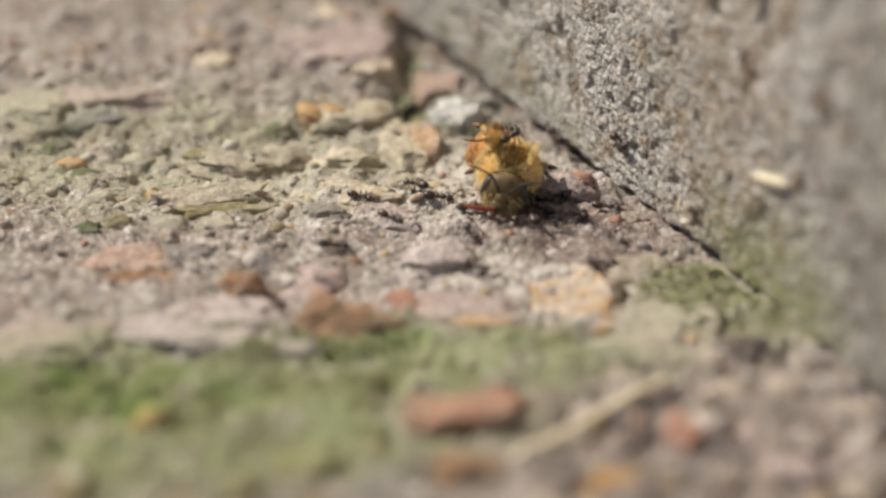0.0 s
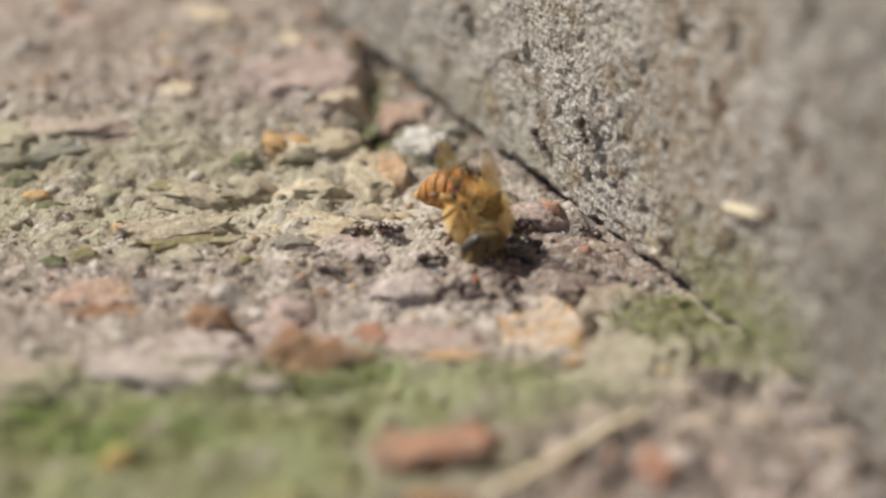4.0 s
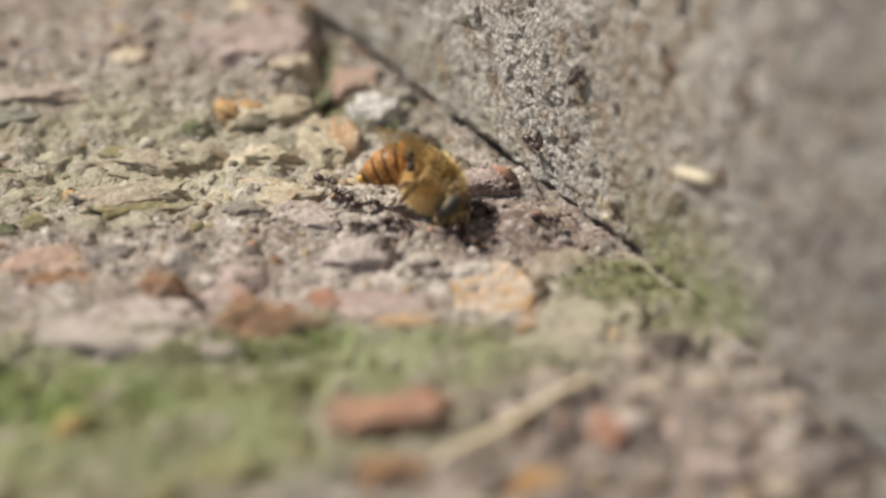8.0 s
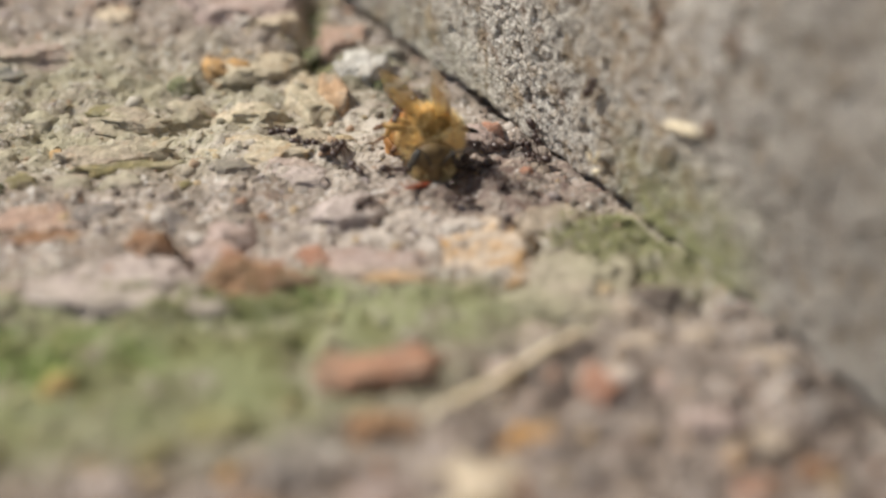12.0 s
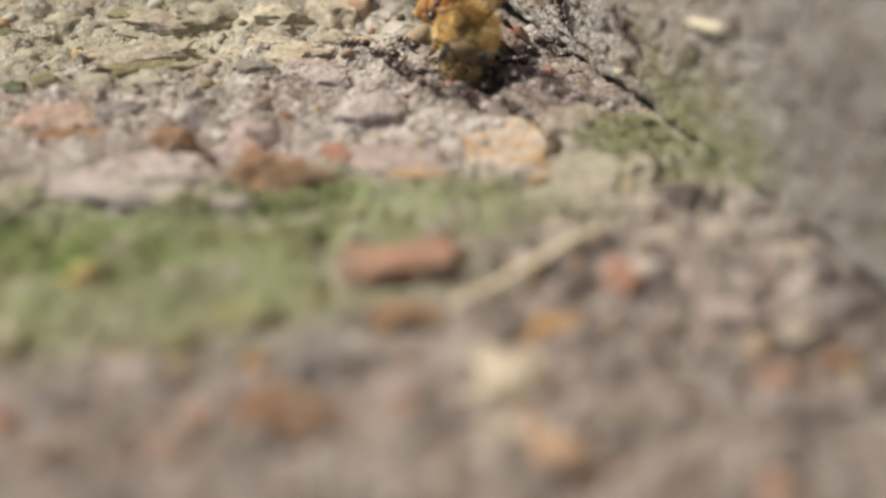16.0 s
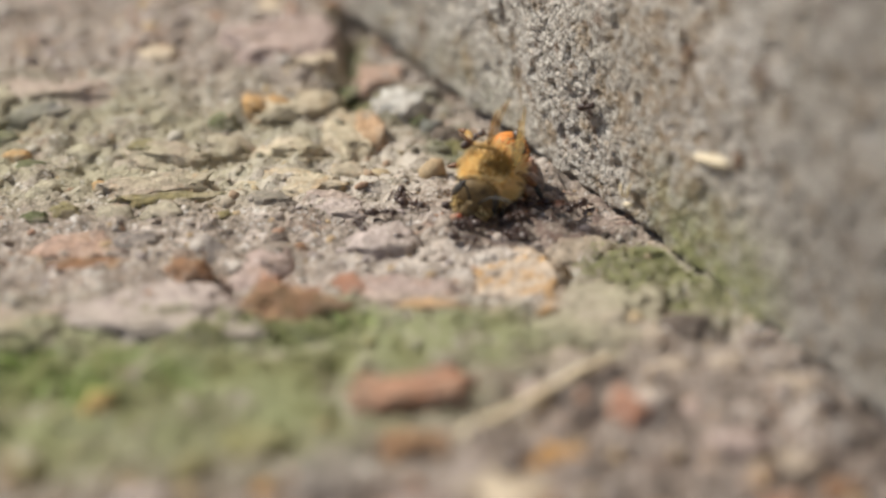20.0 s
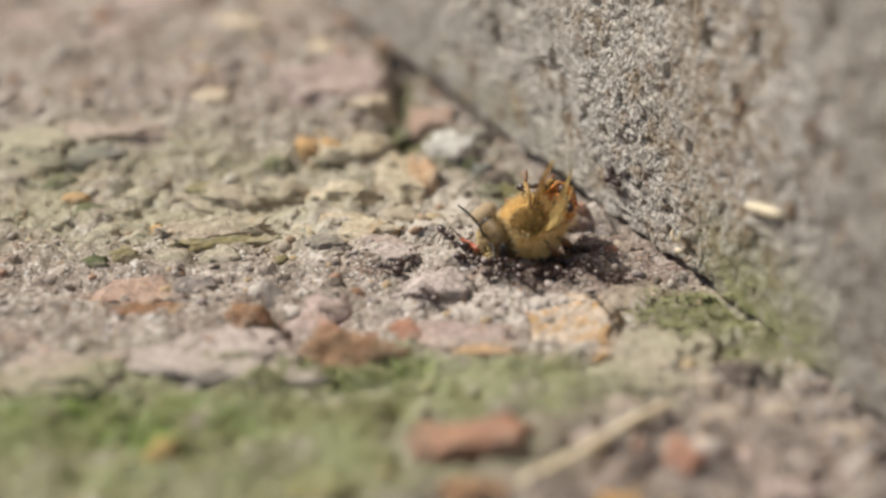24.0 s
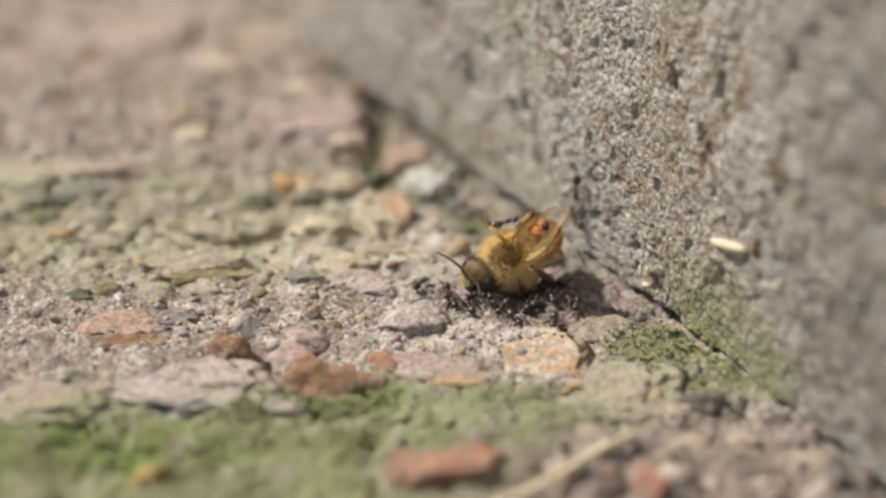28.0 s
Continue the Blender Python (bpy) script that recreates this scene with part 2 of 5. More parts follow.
M_GROUND = ground_material()
M_WALL = wall_material()
ROCKS = {
    "buff": rock("buff_stone", (0.45, 0.37, 0.29), (0.34, 0.27, 0.205), (0.46, 0.30, 0.19)),
    "slate": rock("slate_stone", (0.17, 0.165, 0.17), (0.12, 0.115, 0.12), (0.22, 0.19, 0.17)),
    "pink": rock("pinkish_stone", (0.46, 0.36, 0.315), (0.37, 0.28, 0.25), (0.42, 0.25, 0.19)),
    "cream": rock("cream_stone", (0.62, 0.52, 0.39), (0.51, 0.41, 0.29), (0.46, 0.28, 0.12)),
    "ochre": rock("ochre_stone", (0.56, 0.31, 0.105), (0.45, 0.25, 0.095), (0.52, 0.40, 0.25), green=0.45),
    "white": rock("whitish_stone", (0.68, 0.645, 0.59), (0.55, 0.52, 0.47), (0.56, 0.49, 0.40), green=0.15, dust=0.35),
    "terracotta": rock("terracotta_brick", (0.455, 0.235, 0.155), (0.36, 0.185, 0.12), (0.50, 0.36, 0.28), green=0.15, stained=0.57, dust=0.45),
    "rust": rock("rust_brown_stone", (0.33, 0.17, 0.085), (0.19, 0.11, 0.065), (0.40, 0.25, 0.12), green=0.4),
    "lavender": rock("lavender_grey_stone", (0.51, 0.425, 0.385), (0.40, 0.33, 0.30), (0.53, 0.45, 0.405), green=0.2),
    "olivepale": rock("pale_olive_stone", (0.41, 0.36, 0.27), (0.32, 0.28, 0.205), (0.43, 0.35, 0.26)),
    "olive": rock("olive_stone", (0.24, 0.19, 0.075), (0.16, 0.135, 0.06), (0.30, 0.23, 0.10)),
    "grey": rock("grey_stone", (0.25, 0.215, 0.19), (0.17, 0.145, 0.13), (0.30, 0.25, 0.21)),
    "peach": rock("peach_stone", (0.55, 0.34, 0.20), (0.44, 0.26, 0.14), (0.48, 0.38, 0.29), green=0.4),
    "patchy": rock("orange_stained_stone", (0.56, 0.46, 0.36), (0.50, 0.40, 0.31), (0.52, 0.28, 0.075), green=0.2, stained=0.49),
    "mottled": rock("pink_mottled_stone", (0.46, 0.31, 0.23), (0.36, 0.25, 0.20), (0.50, 0.28, 0.15), green=0.3),
    "deepgreen": rock("dark_green_stone", (0.10, 0.11, 0.045), (0.07, 0.08, 0.03), (0.15, 0.15, 0.07), green=0.3),
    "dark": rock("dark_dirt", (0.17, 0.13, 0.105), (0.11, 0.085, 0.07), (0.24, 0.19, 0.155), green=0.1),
}
M_STRAW = plain("dry_straw", (0.86, 0.74, 0.52), (0.74, 0.60, 0.39), 0.8, 0.6, 0.3, 0.06)
M_CLOD = plain("dry_brown_earth", (0.30, 0.20, 0.14), (0.21, 0.14, 0.095), 0.3, 0.9, 0.2, 0.08)
M_CHIP = plain("pale_wood_splinter", (0.72, 0.62, 0.46), (0.60, 0.50, 0.34), 0.7, 0.7, 0.3, 0.06)
M_FUZZ = plain("amber_fuzz", (0.99, 0.86, 0.54), (0.96, 0.74, 0.34), 0.8, 0.6, 0.3)
# light shines through the fine hairs
tree = M_FUZZ.node_tree
shell = next(k for k in tree.nodes if k.type == "BSDF_PRINCIPLED")
through_hair, both = tree.nodes.new("ShaderNodeBsdfTranslucent"), tree.nodes.new("ShaderNodeMixShader")
tint = shell.inputs["Base Color"].links[0].from_socket
tree.links.new(tint, through_hair.inputs["Color"])
both.inputs[0].default_value = 0.35
tree.links.new(shell.outputs[0], both.inputs[1])
tree.links.new(through_hair.outputs[0], both.inputs[2])
tree.links.new(both.outputs[0], next(k for k in tree.nodes if k.type == "OUTPUT_MATERIAL").inputs[0])
M_THORAX = plain("dark_olive_shell", (0.15, 0.092, 0.030), (0.24, 0.15, 0.046), 0.6, 0.8, 0.12, 0.03)
M_OLIVE = plain("olive_brown_fuzz", (0.58, 0.37, 0.125), (0.36, 0.21, 0.065), 0.5, 0.7, 0.2)
M_DOWN = plain("amber_undercoat", (0.80, 0.54, 0.20), (0.62, 0.385, 0.12), 0.5, 0.8, 0.2, 0.05)
M_CROWN = plain("brown_crown_fuzz", (0.25, 0.15, 0.065), (0.115, 0.066, 0.032), 0.4, 0.7, 0.2)
M_FACE = plain("brown_face_shell", (0.22, 0.145, 0.06), (0.085, 0.055, 0.025), 0.8, 0.6, 0.3, 0.03)
M_EYE = plain("dark_compound_eye", (0.028, 0.024, 0.02), (0.05, 0.042, 0.034), 0.1, 0.42, 0.5, 0.01)
M_ORANGE = plain("orange_amber_shell", (0.70, 0.27, 0.05), (0.46, 0.15, 0.028), 0.6, 0.6, 0.35, 0.05)
M_AMBER = plain("amber_brown_shell", (0.48, 0.22, 0.05), (0.24, 0.10, 0.03), 0.6, 0.6, 0.35, 0.05)
M_TIP = plain("yellow_orange_shell", (0.75, 0.42, 0.08), (0.62, 0.31, 0.05), 0.4, 0.4, 0.5)
M_BAND = plain("dark_brown_band", (0.14, 0.065, 0.02), (0.09, 0.045, 0.018), 0.5, 0.4, 0.4, 0.02)
M_LEG = plain("brown_leg", (0.22, 0.10, 0.04), (0.12, 0.055, 0.028), 0.4, 0.45, 0.4, 0.02)
M_LEGLIGHT = plain("amber_leg", (0.42, 0.25, 0.07), (0.30, 0.17, 0.05), 0.4, 0.45, 0.4, 0.02)
M_FOOT = plain("black_foot", (0.03, 0.027, 0.024), (0.045, 0.04, 0.035), 0.3, 0.6, 0.4, 0.03)
M_TONGUE = plain("red_brown_tongue", (0.40, 0.10, 0.04), (0.28, 0.06, 0.028), 0.4, 0.35, 0.5, 0.02)
M_ANT = plain("dark_brown_ant_shell", (0.040, 0.024, 0.019), (0.065, 0.035, 0.026), 0.3, 0.35, 0.5, 0.01)
M_ANTLEG = plain("brown_ant_leg", (0.085, 0.042, 0.030), (0.055, 0.030, 0.022), 0.3, 0.4, 0.4)
M_MOSS = plain("moss_leaf", (0.33, 0.335, 0.15), (0.45, 0.43, 0.26), 0.9, 0.8, 0.2)


def wing_material():
    n = Nodes("amber_wing_membrane", 0.35, 0.0, 0.5)
    col = n.mix(n.ramp(n.noise(1.2, 3), (0.3, 0.0), (0.7, 1.0)), (0.82, 0.60, 0.24), (0.68, 0.47, 0.17))
    n.bsdf.inputs["Alpha"].default_value = 0.25
    return n.done(col)


M_WING = wing_material()



def gravel_material(name, per_island):
    """Many small fragments of different colours."""
    n = Nodes(name, 0.9)
    pick = n.tree.nodes.new("ShaderNodeNewGeometry").outputs["Random Per Island"] if per_island else n.random()
    r = n.tree.nodes.new("ShaderNodeValToRGB")
    r.color_ramp.interpolation = "CONSTANT"
    shades = ((0.46, 0.38, 0.32), (0.34, 0.28, 0.235), (0.24, 0.195, 0.165), (0.52, 0.44, 0.38), (0.42, 0.26, 0.18), (0.40, 0.33, 0.27), (0.15, 0.12, 0.10), (0.45, 0.33, 0.20), (0.38, 0.32, 0.30), (0.54, 0.48, 0.42))
    while len(r.color_ramp.elements) < len(shades):
        r.color_ramp.elements.new(0.5)
    for k, (e, c) in enumerate(zip(r.color_ramp.elements, shades)):
        e.position, e.color = k / len(shades), (*c, 1.0)
    n.link(pick, r.inputs[0])
    fine = n.noise(0.3, 3, 0.7)
    n.bump(fine, 0.08, 0.8)
    return n.done(algae(n, n.mix(0.4, r.outputs[0], n.ramp(fine, (0.3, 0.3), (0.7, 1.0)), "MULTIPLY"), 0.8))


M_GRAIN = gravel_material("mixed_sand_grain", False)
M_GRAVEL = gravel_material("mixed_gravel", True)
# ---------------------------------------------------------------- geometry helpers (all in millimetres)
def pose_mm(x, y, z, rx=0, ry=0, rz=0):
    return pose(x * MM, y * MM, z * MM, rx, ry, rz)


def part(name, bm, material, parent=None, label="", smooth=True):
    """Links a bmesh, modelled in millimetres, as one mesh object."""
    bmesh.ops.scale(bm, vec=(MM, MM, MM), verts=bm.verts)
    for f in bm.faces:
        f.smooth = smooth
    mesh = bpy.data.meshes.new(name)
    bm.to_mesh(mesh)
    bm.free()
    mesh.materials.append(material)
    ob = new(name, mesh)
    if parent:
        ob.parent = parent
    return tagged(ob, label)


def ball(bm, centre, radii, turn=(0, 0, 0), rings=10, sides=14):
    m = Matrix.LocRotScale(centre, Euler([radians(a) for a in turn]), radii)
    return bmesh.ops.create_uvsphere(bm, u_segments=sides, v_segments=rings, radius=1.0, matrix=m)["verts"]


def tube(bm, points, radii, sides=7):
    """A tapered round rod along points."""
    pts = [Vector(p) for p in points]
    loops = []
    for i, p in enumerate(pts):
        way = (pts[min(i + 1, len(pts) - 1)] - pts[max(i - 1, 0)]).normalized()
        side = way.orthogonal().normalized() if not loops else (last - way * last.dot(way)).normalized()
        last = side
        up = way.cross(side)
        loops.append([bm.verts.new(p + radii[i] * (math.cos(a) * side + math.sin(a) * up)) for a in (k * math.tau / sides for k in range(sides))])
    for a, b in zip(loops, loops[1:]):
        for k in range(sides):
            bm.faces.new((a[k], a[(k + 1) % sides], b[(k + 1) % sides], b[k]))
    bm.faces.new(loops[0][::-1])
    bm.faces.new(loops[-1])


def lattice(ix, iy, seed):
    n = np.sin(ix * 127.1 + iy * 311.7 + seed * 74.7) * 43758.5453
    return n - np.floor(n)


def smooth_noise(x, y, size, seed):
    x, y = x / size, y / size
    ix, iy = np.floor(x), np.floor(y)
    fx, fy = x - ix, y - iy
    fx, fy = fx * fx * (3 - 2 * fx), fy * fy * (3 - 2 * fy)
    a, b = lattice(ix, iy, seed), lattice(ix + 1, iy, seed)
    c, d = lattice(ix, iy + 1, seed), lattice(ix + 1, iy + 1, seed)
    return (a * (1 - fx) + b * fx) * (1 - fy) + (c * (1 - fx) + d * fx) * fy - 0.5


def rough_noise(x, y, size, seed, octaves=4, gain=0.5):
    total, amp = 0.0, 1.0
    for k in range(octaves):
        total = total + amp * smooth_noise(x + 13.7 * k, y - 7.3 * k, size / 2 ** k, seed + k)
        amp *= gain
    return total


def grains(x, y, size, seed):
    """Rounded grains packed on a plane: height 0 to 1 inside each, with a random size."""
    gx, gy = np.floor(x / size), np.floor(y / size)
    best = np.zeros_like(x)
    for dx in (-1, 0, 1):
        for dy in (-1, 0, 1):
            cx, cy = gx + dx, gy + dy
            px, py = (cx + 0.15 + 0.7 * lattice(cx, cy, seed)) * size, (cy + 0.15 + 0.7 * lattice(cx, cy, seed + 1)) * size
            r = size * (0.25 + 0.5 * lattice(cx, cy, seed + 2))
            h = 1 - ((x - px) ** 2 + (y - py) ** 2) / r ** 2
            best = np.maximum(best, np.sqrt(np.maximum(h, 0)) * r / size)
    return best


# the wall stands on this line; FOOT is a point of it, ALONG runs away from the camera, OUT points off the face
FOOT, ALONG, OUT = Vector((9.6, 14.0, 0)), Vector((-0.490, 0.872, 0)), Vector((-0.872, -0.490, 0))


def ground_z(x, y):
    """Height of the weathered ground in millimetres."""
    x, y = np.asarray(x, float), np.asarray(y, float)
    off = (x - FOOT.x) * OUT.x + (y - FOOT.y) * OUT.y
    near = np.exp(-((np.maximum(np.abs(x) - 40, 0) + np.maximum(np.abs(y - 15) - 70, 0)) / 60) ** 2)
    ridge = 0.5 - np.abs(rough_noise(x * 0.8, y * 1.3, 5.5, 21, 3, 0.55))
    z = 0.9 * rough_noise(x, y, 14, 3, 3) + 0.85 * rough_noise(x, y, 3.4, 11, 4, 0.62) + 0.7 * (ridge - 0.35) + 0.36 * grains(x, y, 1.5, 5) + 0.24 * grains(x, y, 0.55, 9)
    lumpy = np.clip((y - 17 - 0.25 * x) / 8, 0, 1) * np.clip((-x - 4) / 8, 0, 1) + np.clip((-y - 4) / 8, 0, 1) * (0.7 + 0.7 * np.clip((x - 2) / 6, 0, 1))
    z = z + lumpy * (0.9 * grains(x + 0.8 * smooth_noise(x, y, 3, 81), y, 4.4, 71) + 0.5 * grains(x, y + 0.5 * smooth_noise(x, y, 2, 83), 2.3, 73) - 0.5)
    gap = np.clip(1 - np.maximum(off - 0.02 - 0.7 * smooth_noise(x, y, 2.2, 61), 0) / (0.42 + 0.30 * np.clip((y - 19) / 8, 0, 1) + 0.8 * np.clip((-y - 4) / 8, 0, 1)), 0, 1) * np.maximum(np.clip((y - 9) / 5, 0, 1) * (1 + 0.25 * np.clip((y - 29) / 4, 0, 1)), np.clip((-y - 6) / 8, 0, 1))
    gap = gap * np.clip(0.62 + 0.15 * np.clip((y - 19) / 8, 0, 1) + 1.5 * smooth_noise(x, y, 4.0, 63), 0.08, 1.2)
    z = z * (1 - 0.3 * gap) - (0.85 + 0.35 * np.clip((y - 19) / 8, 0, 1) + 1.0 * np.clip((-y - 4) / 8, 0, 1)) * gap
    z = z + 0.9 * np.clip((y - 30) / 8, 0, 1) * np.clip((-x - 14) / 6, 0, 1)
    # a mossy groove runs back to the wall, beside a raised slab
    edge = x + 13.9 + 0.075 * (y - 39) + 0.9 * smooth_noise(x, y, 4.0, 95)
    back = np.clip((y - 37) / 3, 0, 1) * np.clip((64 - y) / 4, 0, 1)
    z = z + back * (0.8 * np.clip((-edge - 0.6) / 0.8, 0, 1) - 2.2 * np.exp(-(edge / 1.15) ** 2))
    return (z - 0.25) * near


def gz(x, y):
    return float(ground_z(np.array([x]), np.array([y]))[0])


def sheet(name, us, vs, place, material):
    """A grid mesh: place(u, v) gives the three coordinates in millimetres."""
    u, v = np.meshgrid(us, vs, indexing="ij")
    co = np.stack(place(u, v), -1).reshape(-1, 3) * MM
    nu, nv = len(us), len(vs)
    i = (np.arange(nu - 1)[:, None] * nv + np.arange(nv - 1)[None]).ravel()
    faces = np.stack([i, i + nv, i + nv + 1, i + 1], -1)
    mesh = bpy.data.meshes.new(name)
    mesh.from_pydata(co, [], faces)
    mesh.polygons.foreach_set("use_smooth", np.ones(len(faces), bool))
    mesh.materials.append(material)
    return new(name, mesh)


def spread_out(core, step, reach):
    """Even steps inside core, then ever wider ones out to reach."""
    inner = np.arange(core[0], core[1] + step / 2, step)
    grow = step * np.cumsum(1.35 ** np.arange(1, 60))
    grow = grow[grow < reach]
    return np.concatenate([(core[0] - grow)[::-1], inner, core[1] + grow])


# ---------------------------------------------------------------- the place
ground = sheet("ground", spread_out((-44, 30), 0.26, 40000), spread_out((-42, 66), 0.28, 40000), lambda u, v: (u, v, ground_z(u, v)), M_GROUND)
tagged(ground, "weathered concrete ground with embedded stones and green algae", "ground", kind="structure")


# weathered holes in the wall: along, up, radius
WALL_HOLES = ((-2.2, 20.1, 0.7), (6.5, 26.6, 0.7), (-9.0, 22.0, 0.8), (9.5, 11.2, 0.45), (32.0, 9.7, 1.1), (21.1, 10.5, 0.8), (2.8, 15.9, 0.5), (-6.9, 17.3, 0.65), (10.6, 4.0, 0.5), (-0.8, 10.8, 0.4))


def wall_face(u, v):
    """Depth of the wall's rough face off its plane, in millimetres."""
    d = 0.8 * rough_noise(u, v, 16, 31, 3) + 0.35 * rough_noise(u, v, 2.6, 37, 4, 0.6) + 0.20 * grains(u, v, 0.62, 41) + 0.20 * grains(u, v, 0.36, 47)
    pits = np.maximum(rough_noise(u, v, 1.5, 53, 3) - 0.34, 0) * 1.8
    hole = 0.0
    for hu, hv, r in WALL_HOLES:
        hole = hole + 2.2 * np.exp(-(((u - hu) / (0.75 * r)) ** 2 + ((v - hv) / (1.3 * r)) ** 2) ** 2)
    return d - pits - hole - 0.3


def wall_place(u, v):
    out = wall_face(u, v) - 1.6 * np.maximum(1 - v / (0.75 + 0.9 * rough_noise(u, 0 * u, 3.0, 91, 3)), 0)
    return (FOOT.x + ALONG.x * u + OUT.x * out, FOOT.y + ALONG.y * u + OUT.y * out, v - 0.75 + 0 * u)


wall_us = spread_out((-40, 58), 0.15, 2000)
wall_vs = np.concatenate([np.arange(0, 36, 0.15), 36 + 0.2 * np.cumsum(1.3 ** np.arange(1, 27))])
wall = sheet("wall_east", wall_us, wall_vs, wall_place, M_WALL)
tagged(wall, "rough grey concrete wall with sandy grit and pits", "wall", kind="structure")
# its body behind the face
bm = bmesh.new()
top = float(wall_vs[-1]) - 0.6
bmesh.ops.create_cube(bm, size=1.0, matrix=Matrix.LocRotScale(FOOT - OUT * 84 + Vector((0, 0, top / 2 - 3)), Euler((0, 0, math.atan2(ALONG.y, ALONG.x))), (3000, 160, top + 4)))
core = part("core", bm, M_WALL, wall, smooth=False)


def stone_shape(bm, length, width, height, shape, seed):
    """A broken or rounded stone: a fine ball cut by flat planes and roughened."""
    rnd = random.Random(seed)
    cuts = []
    for k in range({"slab": 9, "wedge": 8, "round": 8}[shape]):
        a = math.tau * (k + rnd.uniform(-0.35, 0.35)) / 8
        cuts.append((Vector((math.cos(a), math.sin(a), rnd.uniform(-0.15, 0.45))).normalized(), rnd.uniform(0.80, 1.15) if shape != "round" else rnd.uniform(0.72, 1.0)))
    if shape == "slab":
        cuts.append((Vector((rnd.uniform(-0.1, 0.1), rnd.uniform(-0.12, 0.05), 1)).normalized(), 0.5))
    if shape == "wedge":
        cuts.append((Vector((rnd.uniform(-0.4, 0.1), rnd.uniform(-0.5, -0.2), 1)).normalized(), 0.45))
        cuts.append((Vector((rnd.uniform(0.2, 0.5), rnd.uniform(0.0, 0.4), 1)).normalized(), 0.5))
    tall = 1.0 if shape == "round" else 1.5
    power = {"slab": 5.0, "wedge": 3.4, "round": 2.9}[shape]
    for v in bm.verts:
        p = v.co.normalized()
        p = p / (abs(p.x) ** power + abs(p.y) ** power + abs(p.z) ** power) ** (1 / power)
        for nrm, d in cuts:
            over = p.dot(nrm) - d
            if over > 0:
                p = p - nrm * over
        big = noise.noise(p * 1.5 + Vector((seed * 3.1, 0, 0)))
        mid = noise.noise(p * 3.6 + Vector((0, 0, seed * 2.3)))
        small = noise.noise(p * 9.0 + Vector((0, seed * 1.7, 0)))
        tiny = noise.noise(p * 21.0 + Vector((seed * 0.9, seed, 0)))
        p = p * (1 + 0.26 * big + 0.20 * mid + 0.13 * small + 0.06 * tiny)
        flare = 1.0 + {"slab": 0.30, "wedge": 0.22, "round": 0.30}[shape] * max(0.55 - p.z, 0)
        v.co = Vector((p.x * flare * length / 2 * 1.02, p.y * flare * width / 2 * 1.02, p.z * height * tall * 0.62))


def stone(x, y, length, width, turn, height, colour, shape, seed, label=""):
    bm = bmesh.new()
    bmesh.ops.create_icosphere(bm, subdivisions=4 if length > 3.5 else 3, radius=1.0)
    stone_shape(bm, length, width, height, shape, seed)
    ob = part("stone", bm, ROCKS[colour], ground, label)
    rnd = random.Random(seed + 500)
    r = 0.35 * width
    bed = sum(gz(x + dx, y + dy) for dx, dy in ((0, 0), (r, 0), (-r, 0), (0, r), (0, -r))) / 5
    ob.matrix_local = pose_mm(x, y, bed * 0.85 - 0.16 * height, rnd.uniform(-4, 4), rnd.uniform(-4, 4), turn)
    return ob



# ---------------------------------------------------------------- loose things
def straw_thing():
    a, b = Vector((8.4, -10.6, 0)), Vector((-1.4, -21.0, 0))
    bm = bmesh.new()
    pts, radii = [], []
    rest = max(gz(*a.lerp(b, k / 10).xy) for k in range(1, 10)) + 0.2
    for k in range(15):
        f = k / 14
        p = a.lerp(b, f)
        side = Vector((-(b - a).y, (b - a).x, 0)).normalized()
        p = p + side * (0.22 * math.sin(f * 2.6) - 0.12 * math.sin(f * 7))
        pts.append((p.x, p.y, rest - 0.5 * f + 0.2 * math.sin(f * 3.1)))
        radii.append(0.27 + 0.10 * f + (0.07 if k in (3, 4) else 0))
    tube(bm, pts, radii, 10)
    for v in bm.verts:
        v.co += Vector((0, 0, 0.06 * noise.noise(v.co * 1.7)))
    return tagged(part("straw", bm, M_STRAW), "dry pale-yellow straw stem lying across the stones", "straw")


straw_thing()


def splinter_thing():
    a, b = Vector((14.1, 5.9, 8.9)), Vector((16.4, 1.8, 10.0))
    bm = bmesh.new()
    way = b - a
    rest = max(float(wall_face(np.array([(a + way * f - FOOT).dot(ALONG)]), np.array([(a + way * f).z + 0.75]))[0]) for f in (0.1, 0.5, 0.9))
    pts = [a + way * f + OUT * (rest + 0.22 - (a + way * f - FOOT).dot(OUT)) for f in (0, 0.12, 0.35, 0.6, 0.85, 1.0)]
    tube(bm, pts, (0.12, 0.30, 0.40, 0.42, 0.36, 0.15), 9)
    return tagged(part("wood_splinter", bm, M_CHIP), "pale cream wood splinter stuck on the concrete wall", "splinter")


splinter_thing()


